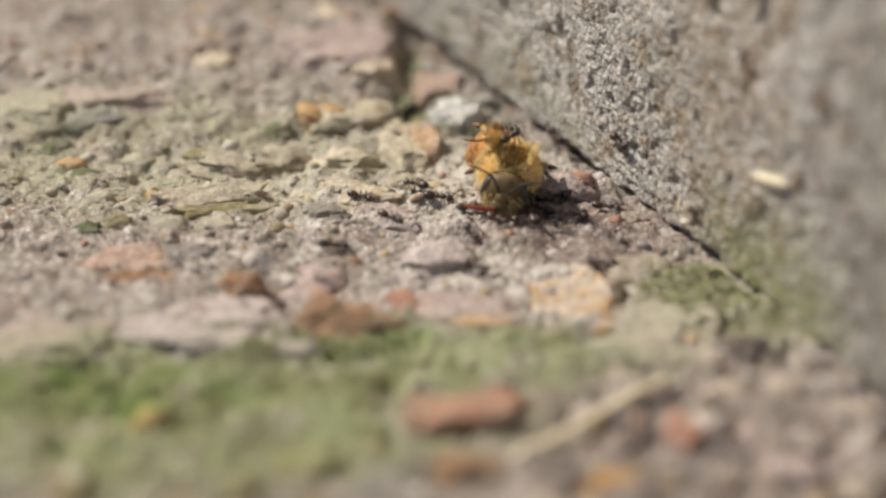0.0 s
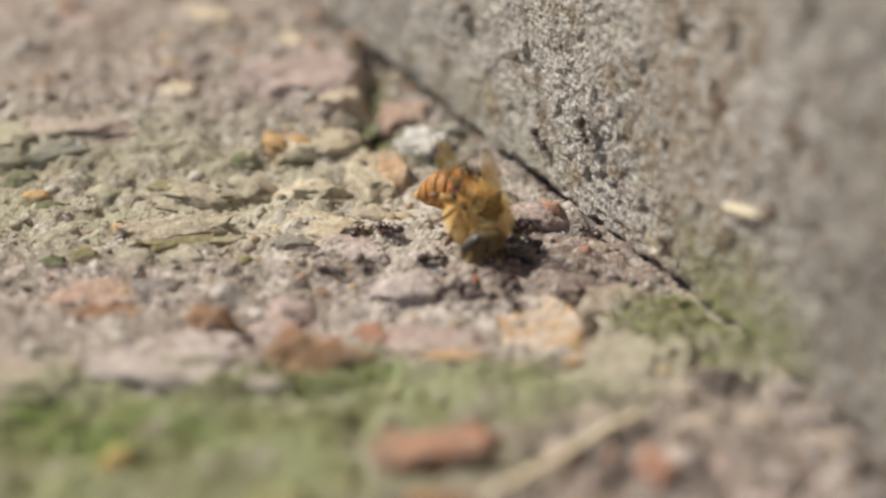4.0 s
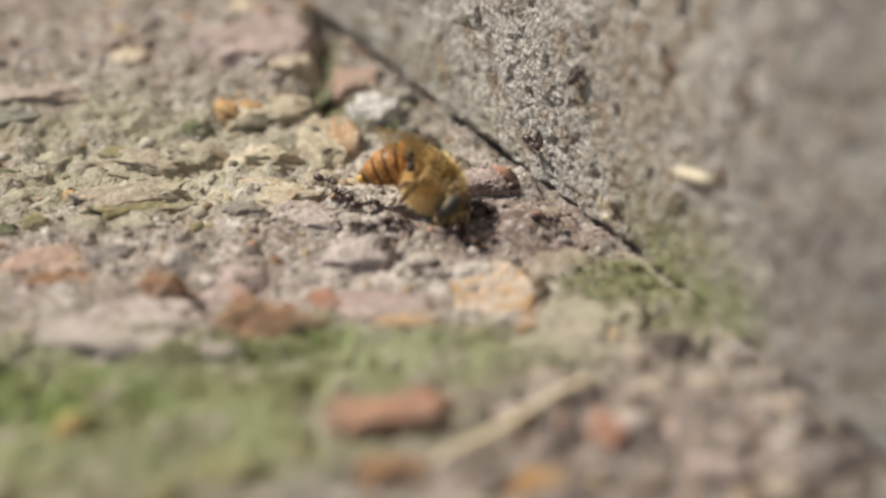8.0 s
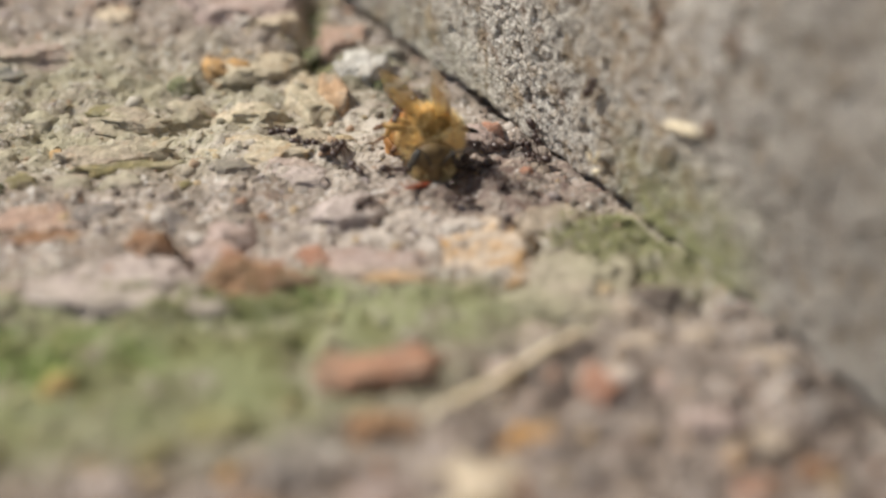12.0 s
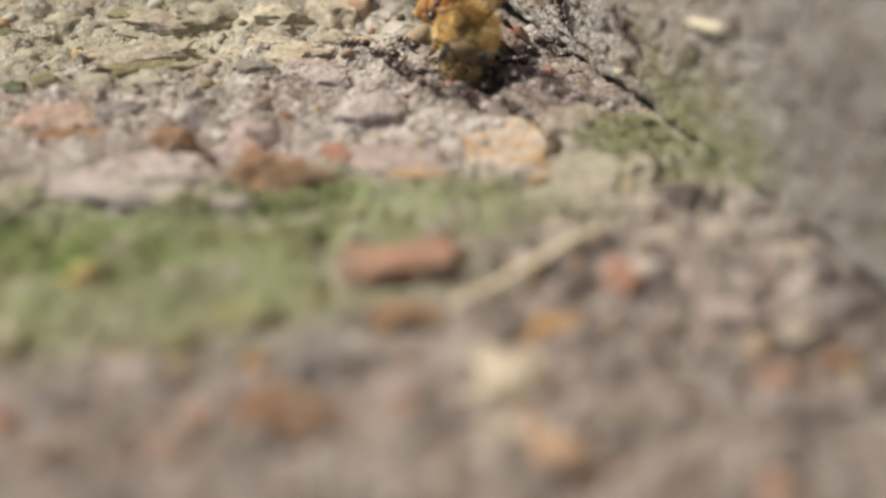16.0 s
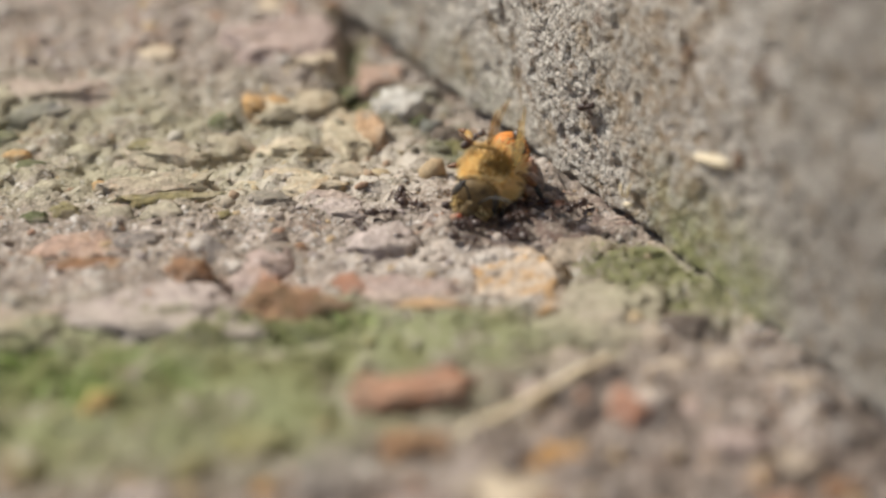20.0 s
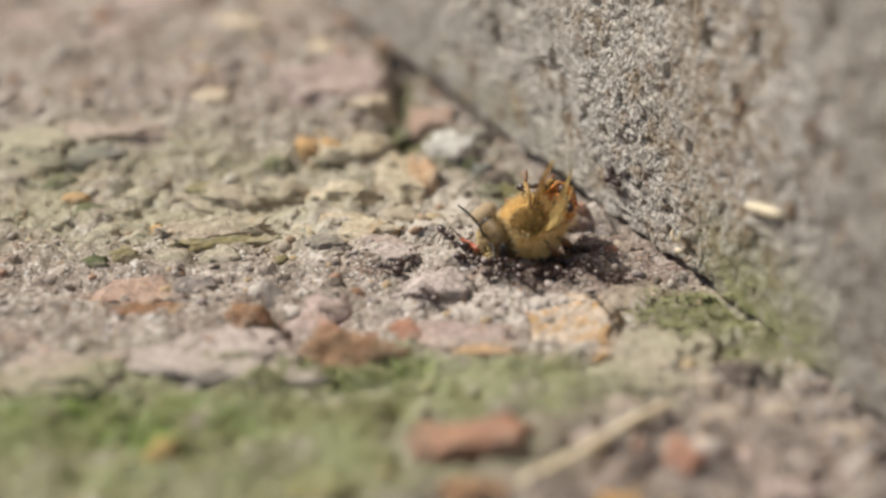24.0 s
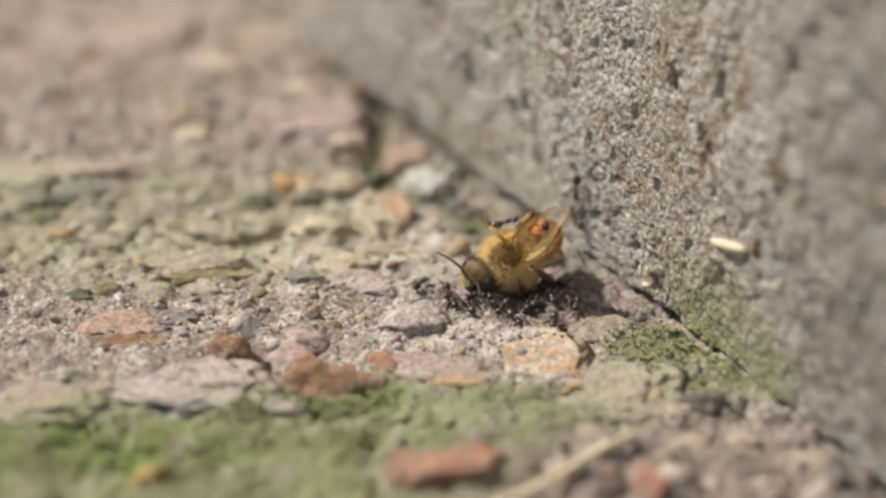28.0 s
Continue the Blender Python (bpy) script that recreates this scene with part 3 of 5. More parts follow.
def dirt_clod(u, v, r, seed):
    """A crumb of dry earth stuck on the wall, u along its foot and v up."""
    rnd = random.Random(seed)
    bm = bmesh.new()
    bmesh.ops.create_icosphere(bm, subdivisions=3, radius=1.0)
    for p in bm.verts:
        k = 1 + 0.45 * noise.noise(p.co * 1.6 + Vector((seed, 0, 0))) + 0.25 * noise.noise(p.co * 4.0 + Vector((0, seed, 0)))
        p.co = p.co * k
    face = float(wall_face(np.array([u]), np.array([v + 0.75]))[0])
    c = FOOT + ALONG * u + OUT * (face + 0.12 * r) + Vector((0, 0, v))
    tilt = rnd.uniform(-0.5, 0.5)
    for p in bm.verts:
        a, b = p.co.x * r * 0.8, p.co.y * r * 1.15
        p.co = c + ALONG * (a * math.cos(tilt) - b * math.sin(tilt)) + Vector((0, 0, a * math.sin(tilt) + b * math.cos(tilt))) + OUT * (p.co.z * r * 0.4)
    return tagged(part("dirt_clod", bm, M_CLOD), "small reddish-brown dirt crumb stuck on the concrete wall", "dirt", "dirt crumbs on the wall")


for k, (u, v, r) in enumerate(((-14.9, 10.8, 0.6), (-8.0, 16.5, 0.45), (-2.2, 19.2, 0.5), (21.1, 9.6, 0.6), (2.8, 15.0, 0.35), (-6.9, 16.4, 0.5))):
    dirt_clod(u, v, r, 11 + k)


def chip_mesh(seed, detail=1):
    bm = bmesh.new()
    bmesh.ops.create_icosphere(bm, subdivisions=detail, radius=1.0)
    rnd = random.Random(seed)
    s = Vector((rnd.uniform(0.8, 1.3), rnd.uniform(0.7, 1.0), rnd.uniform(0.45, 0.8)))
    for v in bm.verts:
        p = v.co * (1 + 0.45 * noise.noise(v.co * 1.3 + Vector((seed * 5.3, 0, 0))))
        v.co = Vector((p.x * s.x, p.y * s.y, p.z * s.z))
    return bm


def fibre_thing():
    """Two dry fibres that lean on the wall, joined at their foot."""
    bm = bmesh.new()
    for (u0, v0), (u1, v1) in (((-0.03, 3.2), (-0.63, 2.23)), ((-1.65, 3.88), (-1.05, 2.31))):
        path = [FOOT + ALONG * (u0 + (u1 - u0) * f) + OUT * (0.35 + 0.15 * math.sin(3 * f)) + Vector((0, 0, v0 + (v1 - v0) * f)) for f in (0, 0.3, 0.65, 1.0)]
        tube(bm, path, (0.05, 0.13, 0.15, 0.07), 7)
    return tagged(part("dry_fibre", bm, M_STRAW), "forked tan dry plant fibre leaning on the wall", "plant fibre")


def pale_grain_thing():
    bm = chip_mesh(5, 2)
    bmesh.ops.scale(bm, vec=(0.36, 0.36, 0.36), verts=bm.verts)
    bmesh.ops.translate(bm, vec=FOOT + ALONG * -1.11 + OUT * 0.3 + Vector((0, 0, 1.72)), verts=bm.verts)
    return tagged(part("quartz_grain", bm, M_CHIP), "pale cream quartz grain stuck on the wall", "grain")


fibre_thing()
pale_grain_thing()

# ---------------------------------------------------------------- the bee (x ahead, z up, the thorax at its origin)
def fuzz(bm, centre, radii, count, length, keep, rnd, lean=(0, 0, 0)):
    """Short tapering hairs on an ellipsoid."""
    c, lean = Vector(centre), Vector(lean)
    for _ in range(count):
        d = Vector((rnd.gauss(0, 1), rnd.gauss(0, 1), rnd.gauss(0, 1))).normalized()
        if not keep(d):
            continue
        p = c + Vector((d.x * radii[0], d.y * radii[1], d.z * radii[2])) * 0.96
        way = (Vector((d.x / radii[0], d.y / radii[1], d.z / radii[2])).normalized() + lean + Vector((rnd.gauss(0, 0.38), rnd.gauss(0, 0.38), rnd.gauss(0, 0.38)))).normalized()
        side = way.cross(Vector((rnd.gauss(0, 1), rnd.gauss(0, 1), rnd.gauss(0, 1)))).normalized() * 0.026
        ln = length * rnd.uniform(0.5, 1.4)
        v = [bm.verts.new(q) for q in (p - side, p + side, p + way * ln * 0.6 + side * 0.7, p + way * ln, p + way * ln * 0.6 - side * 0.7)]
        bm.faces.new(v)


def joint(name, material, parent, pts, radii, label="", sides=7):
    bm = bmesh.new()
    tube(bm, pts, radii, sides)
    return part(name, bm, material, parent, label)


def leg(bee, at, knee, ankle, toe, light, thick=1.0):
    """One leg, hinged where it leaves the thorax: thigh > shin, foot."""
    at, knee, ankle, toe = (Vector(p) for p in (at, knee, ankle, toe))
    k, a, t = knee - at, ankle - at, toe - at
    ob = joint("leg", M_LEGLIGHT if light else M_LEG, bee, (Vector(), k * 0.5 + Vector((0, 0, 0.1)), k), (0.20 * thick, 0.27 * thick, 0.17 * thick))
    ob.matrix_local = pose_mm(*at)
    joint("shin", M_LEGLIGHT if light else M_LEG, ob, (k, k.lerp(a, 0.6), a), (0.15 * thick, 0.26 * thick, 0.18 * thick))
    bm = bmesh.new()
    rnd = random.Random(int(abs(at.x * 10)) + (3 if light else 0))
    for _ in range(70):
        c = k.lerp(a, rnd.uniform(0.1, 1.0)) if rnd.random() < 0.7 else k * rnd.uniform(0.2, 1.0)
        d = Vector((rnd.gauss(0, 1), rnd.gauss(0, 1), rnd.gauss(0, 1))).normalized()
        side = d.orthogonal().normalized() * 0.022
        v = [bm.verts.new(q) for q in (c + d * 0.12 - side, c + d * 0.12 + side, c + d * (0.12 + rnd.uniform(0.25, 0.5)))]
        bm.faces.new(v)
    part("bristles", bm, M_FUZZ if light else M_CROWN, ob, "", False)
    joint("foot", M_FOOT if thick > 1.3 or not light else M_LEG, ob, (a, a.lerp(t, 0.35), a.lerp(t, 0.7), t), (0.17 * thick, 0.19 * thick, 0.14 * thick, 0.05), "dark clawed foot")
    return ob


def wing(bee, length, width, label):
    """A thin veined wing, hinged at its root, spread along -x."""
    bm = bmesh.new()
    top = []
    n = 14
    for k in range(n + 1):
        f = k / n
        half = width * (math.sin(math.pi * min(f ** 0.75, 1.0)) ** 0.8 * 0.5 + 0.02)
        y = 0.25 * width * f
        lift = 0.25 * math.sin(f * 3)
        top.append(((-length * f, y + half * 0.75, lift), (-length * f, y - half * 1.25, lift - 0.12)))
    rows = []
    for z in (0.015, -0.015):
        rows.append([[bm.verts.new((p[0], p[1] + (q[1] - p[1]) * s, p[2] + (q[2] - p[2]) * s + z + 0.05 * math.sin(9 * s + p[0]))) for s in (0, 0.25, 0.5, 0.75, 1)] for p, q in top])
    for grid, flip in ((rows[0], False), (rows[1], True)):
        for a, b in zip(grid, grid[1:]):
            for i in range(4):
                f = (a[i], b[i], b[i + 1], a[i + 1])
                bm.faces.new(f[::-1] if flip else f)
    ob = part("wing", bm, M_WING, bee, label)
    for side in (0.0, 0.28, 0.6):
        pts = []
        for k, (p, q) in enumerate(top[:-1]):
            s = side * min(1.0, k / 5 + 0.1)
            pts.append((p[0], p[1] + (q[1] - p[1]) * s, p[2] + 0.03 + (q[2] - p[2]) * s + 0.05 * math.sin(9 * s + p[0])))
        joint("vein", M_LEG, ob, pts, [0.035 - 0.0015 * k for k in range(len(pts))], "", 5)
    return ob


def bee_thing():
    rnd = random.Random(7)
    bee = new("honey_bee")
    bee.empty_display_size = MM
    tagged(bee, "amber-yellow fuzzy honey bee struggling on the ground among ants", "bee")
    parts = {"bee": bee}
    bm = bmesh.new()
    ball(bm, (0, 0, 0), (1.95, 1.85, 1.75), (0, 0, 0), 16, 22)
    ball(bm, (-1.0, 0, 0.75), (0.8, 1.1, 0.6), (0, 25, 0), 10, 14)
    thorax = part("thorax", bm, M_DOWN, bee, "thorax covered in amber-yellow fuzz")
    bm = bmesh.new()
    ball(bm, (0.22, 0, 0.36), (1.62, 1.52, 1.50), (0, 8, 0), 16, 22)
    part("scutum", bm, M_THORAX, thorax, "bare dark brown shield on its back")
    bm = bmesh.new()
    fuzz(bm, (0, 0, 0), (1.95, 1.85, 1.75), 13000, 0.74, lambda d: d.z < 0.1 or rnd.random() < 0.02 + 1.4 * max((d.x - 0.16) ** 2 + 0.8 * d.y ** 2 - 0.26, 0), rnd, (-0.1, 0, 0.15))
    part("fuzz", bm, M_FUZZ, thorax, "dense amber-yellow hairs", False)
    bm = bmesh.new()
    fuzz(bm, (0.22, 0, 0.36), (1.60, 1.50, 1.48), 3200, 0.30, lambda d: d.z > 0.0, rnd, (-0.4, 0, 0.1))
    part("short_fuzz", bm, M_OLIVE, thorax, "short brown hairs on the back", False)
    # head
    bm = bmesh.new()
    ball(bm, (0.80, 0, -0.50), (0.95, 1.75, 1.65), (0, 18, 0), 14, 18)
    ball(bm, (0.25, 0, -0.2), (0.7, 0.7, 0.7), (0, 0, 0), 8, 10)
    ball(bm, (1.40, 0, -1.40), (0.48, 0.9, 0.6), (0, 20, 0), 8, 12)
    ball(bm, (1.62, 0, -0.75), (0.30, 0.55, 0.55), (0, 10, 0), 8, 12)
    head = part("head", bm, M_FACE, bee, "dark brown face with yellow down")
    head.matrix_local = pose_mm(1.75, 0, -0.30)
    parts["head"] = head
    for s in (1, -1):
        bm = bmesh.new()
        ball(bm, (0.98, 1.36 * s, -0.18), (0.50, 0.32, 0.95), (14 * s, 22, 0), 14, 14)
        part("eye", bm, M_EYE, head, "glossy black compound eye")
        joint("antenna", M_FOOT, head, ((1.70, 0.30 * s, -0.35), (1.95, 0.62 * s, 0.15), (2.15, 0.90 * s, 0.62), (2.50, 1.45 * s, 0.98), (2.90, 2.05 * s, 1.22), (3.25, 2.60 * s, 1.35)),
              (0.09, 0.075, 0.09, 0.085, 0.08, 0.06), "dark elbowed antenna")
        joint("mandible", M_LEG, head, ((1.45, 0.65 * s, -1.7), (1.75, 0.45 * s, -2.15), (1.8, 0.1 * s, -2.4)), (0.26, 0.2, 0.08))
    tongue = joint("tongue", M_TONGUE, head, ((0, 0, 0), (0.5, -0.45, 0.05), (1.1, -1.2, 0.15), (1.9, -2.2, 0.25)), (0.26, 0.24, 0.19, 0.08), "red-brown extended tongue")
    tongue.matrix_local = pose_mm(1.75, -0.3, -1.7)
    parts["tongue"] = tongue
    bm = bmesh.new()
    fuzz(bm, (0.80, 0, -0.50), (0.98, 1.72, 1.65), 800, 0.34, lambda d: abs(d.y) < 0.9 and d.x < 0.0, rnd, (0.3, 0, 0.2))
    fuzz(bm, (1.05, 0, -0.75), (0.85, 1.45, 1.35), 1300, 0.26, lambda d: d.x > 0.1 and d.z < 0.3 and d.y ** 2 + 0.5 * (d.z + 0.2) ** 2 > 0.12, rnd, (0.3, 0, -0.1))
    part("down", bm, M_FUZZ, head, "short yellow down", False)
    bm = bmesh.new()
    fuzz(bm, (0.80, 0, -0.50), (0.96, 1.72, 1.62), 1900, 0.24, lambda d: abs(d.y) < 0.85 and d.x < 0.75, rnd, (0.2, 0, 0.2))
    part("short_fuzz", bm, M_CROWN, head, "short brown hairs on the crown", False)
    # abdomen
    bm = bmesh.new()
    prof = lambda f: 1.68 * (math.sin(math.pi * min(0.12 + 0.80 * f, 1.0)) ** 0.62) * (1 - 0.18 * f)
    mid = lambda f: Vector((-3.7 * f + 0.5 * f ** 3, 0, 0.3 - 3.0 * f * f))
    tube(bm, [mid(k / 14) for k in range(15)], [max(prof(k / 14) - 0.12, 0.1) for k in range(15)], 16)
    abdomen = part("abdomen", bm, M_BAND, bee, "banded orange-amber abdomen")
    abdomen.matrix_local = pose_mm(-1.55, 0, 0)
    parts["abdomen"] = abdomen
    for k in range(6):
        a, b = 0.02 + k * 0.158, 0.02 + (k + 1) * 0.158 - 0.032
        steps = [a + (b - a) * j / 4 for j in range(5)]
        bm = bmesh.new()
        tube(bm, [mid(f) for f in steps], [prof(f) * (1.0 + 0.035 * j / 4) * (0.96 if j == 0 else 1) for j, f in enumerate(steps)], 20)
        part("tergite", bm, M_ORANGE if k < 3 else M_AMBER, abdomen, "orange ring" if k < 3 else "amber-brown rear ring")
    bm = bmesh.new()
    fuzz(bm, (-0.9, 0, 0.1), (1.1, 1.6, 1.55), 700, 0.5, lambda d: d.x > -0.3, rnd, (-0.4, 0, 0.2))
    part("down", bm, M_FUZZ, abdomen, "yellow down at the waist", False)
    bm = bmesh.new()
    for f in (0.22, 0.38, 0.54, 0.70):
        fuzz(bm, mid(f), (0.5, prof(f) * 1.02, prof(f) * 1.02), 140, 0.30, lambda d: abs(d.x) < 0.7, rnd, (-0.9, 0, 0))
    part("hairs", bm, M_FUZZ, abdomen, "short pale hairs on the rings", False)
    bm = bmesh.new()
    ball(bm, mid(1.0) + Vector((-0.1, 0, -0.1)), (0.42, 0.34, 0.32), (0, 0, 0), 8, 10)
    part("tip", bm, M_TIP, abdomen, "bright yellow-orange tip")
    # wings
    for s in (1, -1):
        w = wing(bee, 5.3, 1.55, "long translucent amber fore wing")
        parts["wing" + "LR"[s < 0]] = w
        h = wing(bee, 3.9, 1.1, "shorter translucent amber hind wing")
        parts["hind" + "LR"[s < 0]] = h
    # legs: front, middle, hind on each side; the hind leg of the right side is held up
    parts["leg1L"] = leg(bee, (1.2, 0.9, -1.3), (2.2, 2.1, -0.9), (2.7, 2.6, -1.9), (3.3, 3.0, -2.6), False)
    parts["leg2L"] = leg(bee, (0.1, 1.2, -1.4), (0.1, 3.0, -0.7), (-0.6, 4.1, -1.7), (-1.2, 5.1, -2.4), False)
    parts["leg3L"] = leg(bee, (-1.0, 1.1, -1.3), (-2.0, 2.7, -0.4), (-3.0, 3.6, -1.4), (-3.3, 4.6, -2.4), False, 1.2)
    parts["leg1R"] = leg(bee, (1.2, -0.9, -1.3), (1.4, -2.5, -0.2), (1.9, -3.2, -1.8), (2.2, -3.8, -2.3), True, 1.2)
    parts["leg2R"] = leg(bee, (0.1, -1.2, -1.0), (0.5, -2.2, 1.55), (0.6, -3.7, 0.9), (0.4, -4.9, 0.7), True, 0.75)
    parts["leg3R"] = leg(bee, (-1.0, -1.1, -1.0), (-1.5, -2.5, 0.7), (-2.9, -3.5, 0.9), (-3.4, -4.2, 0.6), True, 1.15)
    return parts


BEE_SIZE = 1.1
BEE = bee_thing()
for ob in [o for o in BEE["bee"].children_recursive if o.type == "MESH"]:
    ob.data.transform(Matrix.Scale(BEE_SIZE, 4))
    m = ob.matrix_local.copy()
    m.translation *= BEE_SIZE
    ob.matrix_local = m


# ---------------------------------------------------------------- ants
def ant_thing():
    ant = new("ant")
    ant.empty_display_size = MM
    tagged(ant, "tiny dark brown ant crawling around the bee", "ant", "ants round the bee")
    for name, balls in (("head", [((0.85, 0, 0.42), (0.34, 0.31, 0.24), (0, 20, 0))]),
                        ("mesosoma", [((0.32, 0, 0.48), (0.30, 0.21, 0.22), (0, 0, 0)), ((0.0, 0, 0.44), (0.25, 0.14, 0.15), (0, 12, 0))]),
                        ("petiole", [((-0.27, 0, 0.44), (0.10, 0.08, 0.13), (0, 0, 0))]),
                        ("gaster", [((-0.75, 0, 0.45), (0.52, 0.36, 0.33), (0, 8, 0))])):
        bm = bmesh.new()
        for c, r, turn in balls:
            ball(bm, c, r, turn, 8, 10)
        part(name, bm, M_ANT, ant)
    for s in (1, -1):
        joint("antenna", M_ANTLEG, ant, ((1.02, 0.10 * s, 0.50), (1.12, 0.38 * s, 0.66), (1.50, 0.52 * s, 0.45)), (0.03, 0.03, 0.035), "", 5)
        for x, kx, fx in ((0.42, 0.62, 1.0), (0.22, 0.20, 0.22), (0.02, -0.30, -0.72)):
            joint("leg", M_ANTLEG, ant, ((x, 0.12 * s, 0.40), (kx, 0.50 * s, 0.62), ((kx + fx) / 2, 0.75 * s, 0.28), (fx, 1.0 * s, 0.0)), (0.055, 0.06, 0.045, 0.025), "", 5)
    return ant


ANTS = [ant_thing()]
ANTS += [copy_thing(ANTS[0], pose_mm(0, 0, 0)) for k in range(21)]

# stones set in the ground
stone(-26.9, 17.9, 9.1, 3.3, 20, 2.30, "buff", "slab", 1, "flat buff stone flake with an orange end")
stone(-39.6, 32.2, 5.6, 2.6, 20, 1.60, "slate", "slab", 2, "dark slate-grey stone embedded in the concrete")
stone(-40.0, 36.8, 12.6, 4.6, 8, 1.50, "pink", "slab", 3, "pale pinkish flat ledge of broken concrete")
stone(-32.2, 43.6, 2.7, 3.9, 4, 1.60, "cream", "round", 4, "pale rounded pebble")
stone(-21.9, 35.4, 2.6, 3.8, 38, 1.30, "ochre", "round", 5, "brown-orange pebble")
stone(-17.9, 35.8, 5.8, 3.5, 13, 1.00, "cream", "slab", 6, "pale yellowish flat stone")
stone(-19.9, 35.4, 2.9, 2.3, -46, 1.10, "ochre", "round", 7)
stone(-9.4, 36.4, 4.5, 4.2, -14, 2.60, "white", "slab", 8, "whitish-grey angular stone beside the wall")
stone(-13.2, 31.2, 3.6, 6.0, 12, 2.10, "cream", "slab", 9, "pale block of stone with an orange side")
stone(-11.4, 31.8, 1.9, 5.0, 12, 1.90, "peach", "slab", 10)
stone(-11.4, 42.8, 4.6, 4.6, 16, 2.00, "mottled", "slab", 11, "orange stone in the gap by the wall")
stone(-17.4, 42.4, 4.6, 3.4, 8, 3.20, "cream", "slab", 12, "pale upright plate of concrete")
stone(-23.1, 28.2, 3.4, 3.3, -6, 1.40, "buff", "round", 13)
stone(0.4, 22.4, 4.8, 3.0, 3, 2.00, "pink", "round", 14, "pink stone against the foot of the wall")
stone(1.9, 23.1, 2.5, 1.8, -35, 1.60, "terracotta", "round", 15)
stone(4.6, 16.5, 1.1, 1.3, -8, 0.60, "terracotta", "round", 16)
stone(6.6, 9.1, 4.5, 3.6, 22, 0.90, "buff", "wedge", 17, "angular pale stone with a dark broken edge")
stone(-8.7, 9.2, 6.2, 5.6, 7, 1.70, "lavender", "round", 18, "rounded lavender-grey pebble set in the ground")
stone(6.4, -0.8, 8.2, 9.6, -10, 0.50, "olivepale", "slab", 19, "large flat pale-green stone plate")
stone(2.0, 2.4, 5.8, 8.6, 4, 0.60, "patchy", "slab", 20, "pale stone stained with orange patches")
stone(-10.3, 1.8, 2.3, 3.0, -8, 1.60, "terracotta", "wedge", 22, "red-orange brick chip")
stone(-5.8, 1.2, 8.6, 4.0, -14, 1.40, "pink", "slab", 23, "pinkish flat stone with orange edge")
stone(-4.2, -1.3, 4.7, 1.5, -11, 1.10, "peach", "slab", 24)
stone(-14.2, -1.6, 6.6, 4.8, 30, 4.00, "terracotta", "wedge", 25, "red-orange wedge of brick")
stone(-17.3, 1.9, 3.3, 3.2, 19, 1.00, "pink", "slab", 26)
stone(-16.9, 5.9, 3.2, 3.4, -3, 0.80, "pink", "round", 27)
stone(-22.6, 2.5, 3.2, 3.3, -13, 1.70, "rust", "round", 28, "brown knob of stone")
stone(-21.2, 6.7, 2.0, 2.4, 12, 1.90, "grey", "wedge", 29)
stone(-19.8, -1.3, 2.2, 2.5, 3, 1.00, "grey", "round", 30)
stone(-31.3, 6.2, 6.4, 4.8, 12, 1.50, "mottled", "slab", 31, "orange-pink mottled stone")
stone(-27.2, 7.4, 3.4, 2.4, 8, 0.90, "grey", "slab", 32)
stone(-30.4, 3.4, 6.6, 1.8, 10, 0.70, "rust", "slab", 33, "brown slab edge of stone")
stone(-24.8, -2.8, 11.4, 8.0, 6, 0.60, "lavender", "slab", 34, "broad pale pinkish-lavender plate of stone")
stone(-33.6, -5.9, 7.2, 6.0, -3, 0.50, "pink", "slab", 35)
stone(9.5, -16.6, 2.5, 3.0, 7, 5.00, "terracotta", "wedge", 36, "terracotta brick fragment standing on edge")
stone(16.5, -19.7, 4.0, 3.5, 8, 1.80, "pink", "round", 37, "pale pink rounded pebble")
stone(5.1, -22.1, 3.9, 2.8, -17, 1.40, "ochre", "round", 38, "orange pebble")
stone(-4.2, -14.6, 8.2, 3.4, 14, 2.60, "terracotta", "slab", 39, "long terracotta brick fragment")
stone(-4.3, -21.2, 5.2, 3.6, 0, 1.90, "rust", "round", 41, "rust-brown pebble")
stone(-14.5, -21.2, 4.6, 3.8, -6, 1.80, "olive", "round", 42, "olive-green mossy stone")
stone(-25.2, -17.4, 2.9, 2.7, 3, 1.90, "ochre", "round", 43, "yellow-orange pebble sitting in green algae")
stone(-21.1, 12.7, 1.4, 1.4, 11, 0.80, "olive", "round", 44)
stone(-32.3, 19.2, 1.2, 1.3, 3, 0.80, "ochre", "round", 45, "small orange pebble")
stone(13.9, -3.4, 3.6, 2.4, 3, 1.70, "dark", "round", 46, "dark brown clod of dirt")
stone(24.2, -17.6, 3.3, 2.9, -36, 1.40, "dark", "round", 47, "dark clod of dirt at the wall")
stone(17.6, -13.7, 3.3, 1.9, 16, 1.00, "dark", "round", 48)
stone(23.3, -17.5, 2.5, 3.2, -13, 1.20, "grey", "round", 49)
stone(20.6, -12.1, 3.5, 3.6, -22, 1.00, "buff", "round", 50)
stone(12.7, -9.0, 3.1, 3.0, -11, 0.90, "buff", "round", 51)
stone(20.3, -21.0, 2.8, 3.1, -10, 1.20, "buff", "round", 52)
stone(5.4, -8.3, 1.8, 2.4, 16, 0.40, "pink", "round", 53)
stone(3.1, -14.0, 2.1, 2.8, -28, 0.60, "pink", "round", 54)
stone(13.8, -14.7, 1.8, 2.4, -8, 0.90, "pink", "round", 55)
stone(11.5, -4.6, 1.8, 2.7, 16, 0.60, "buff", "round", 56)
stone(2.1, -27.2, 6.2, 5.2, 0, 2.80, "cream", "wedge", 57, "cream-white angular stone")
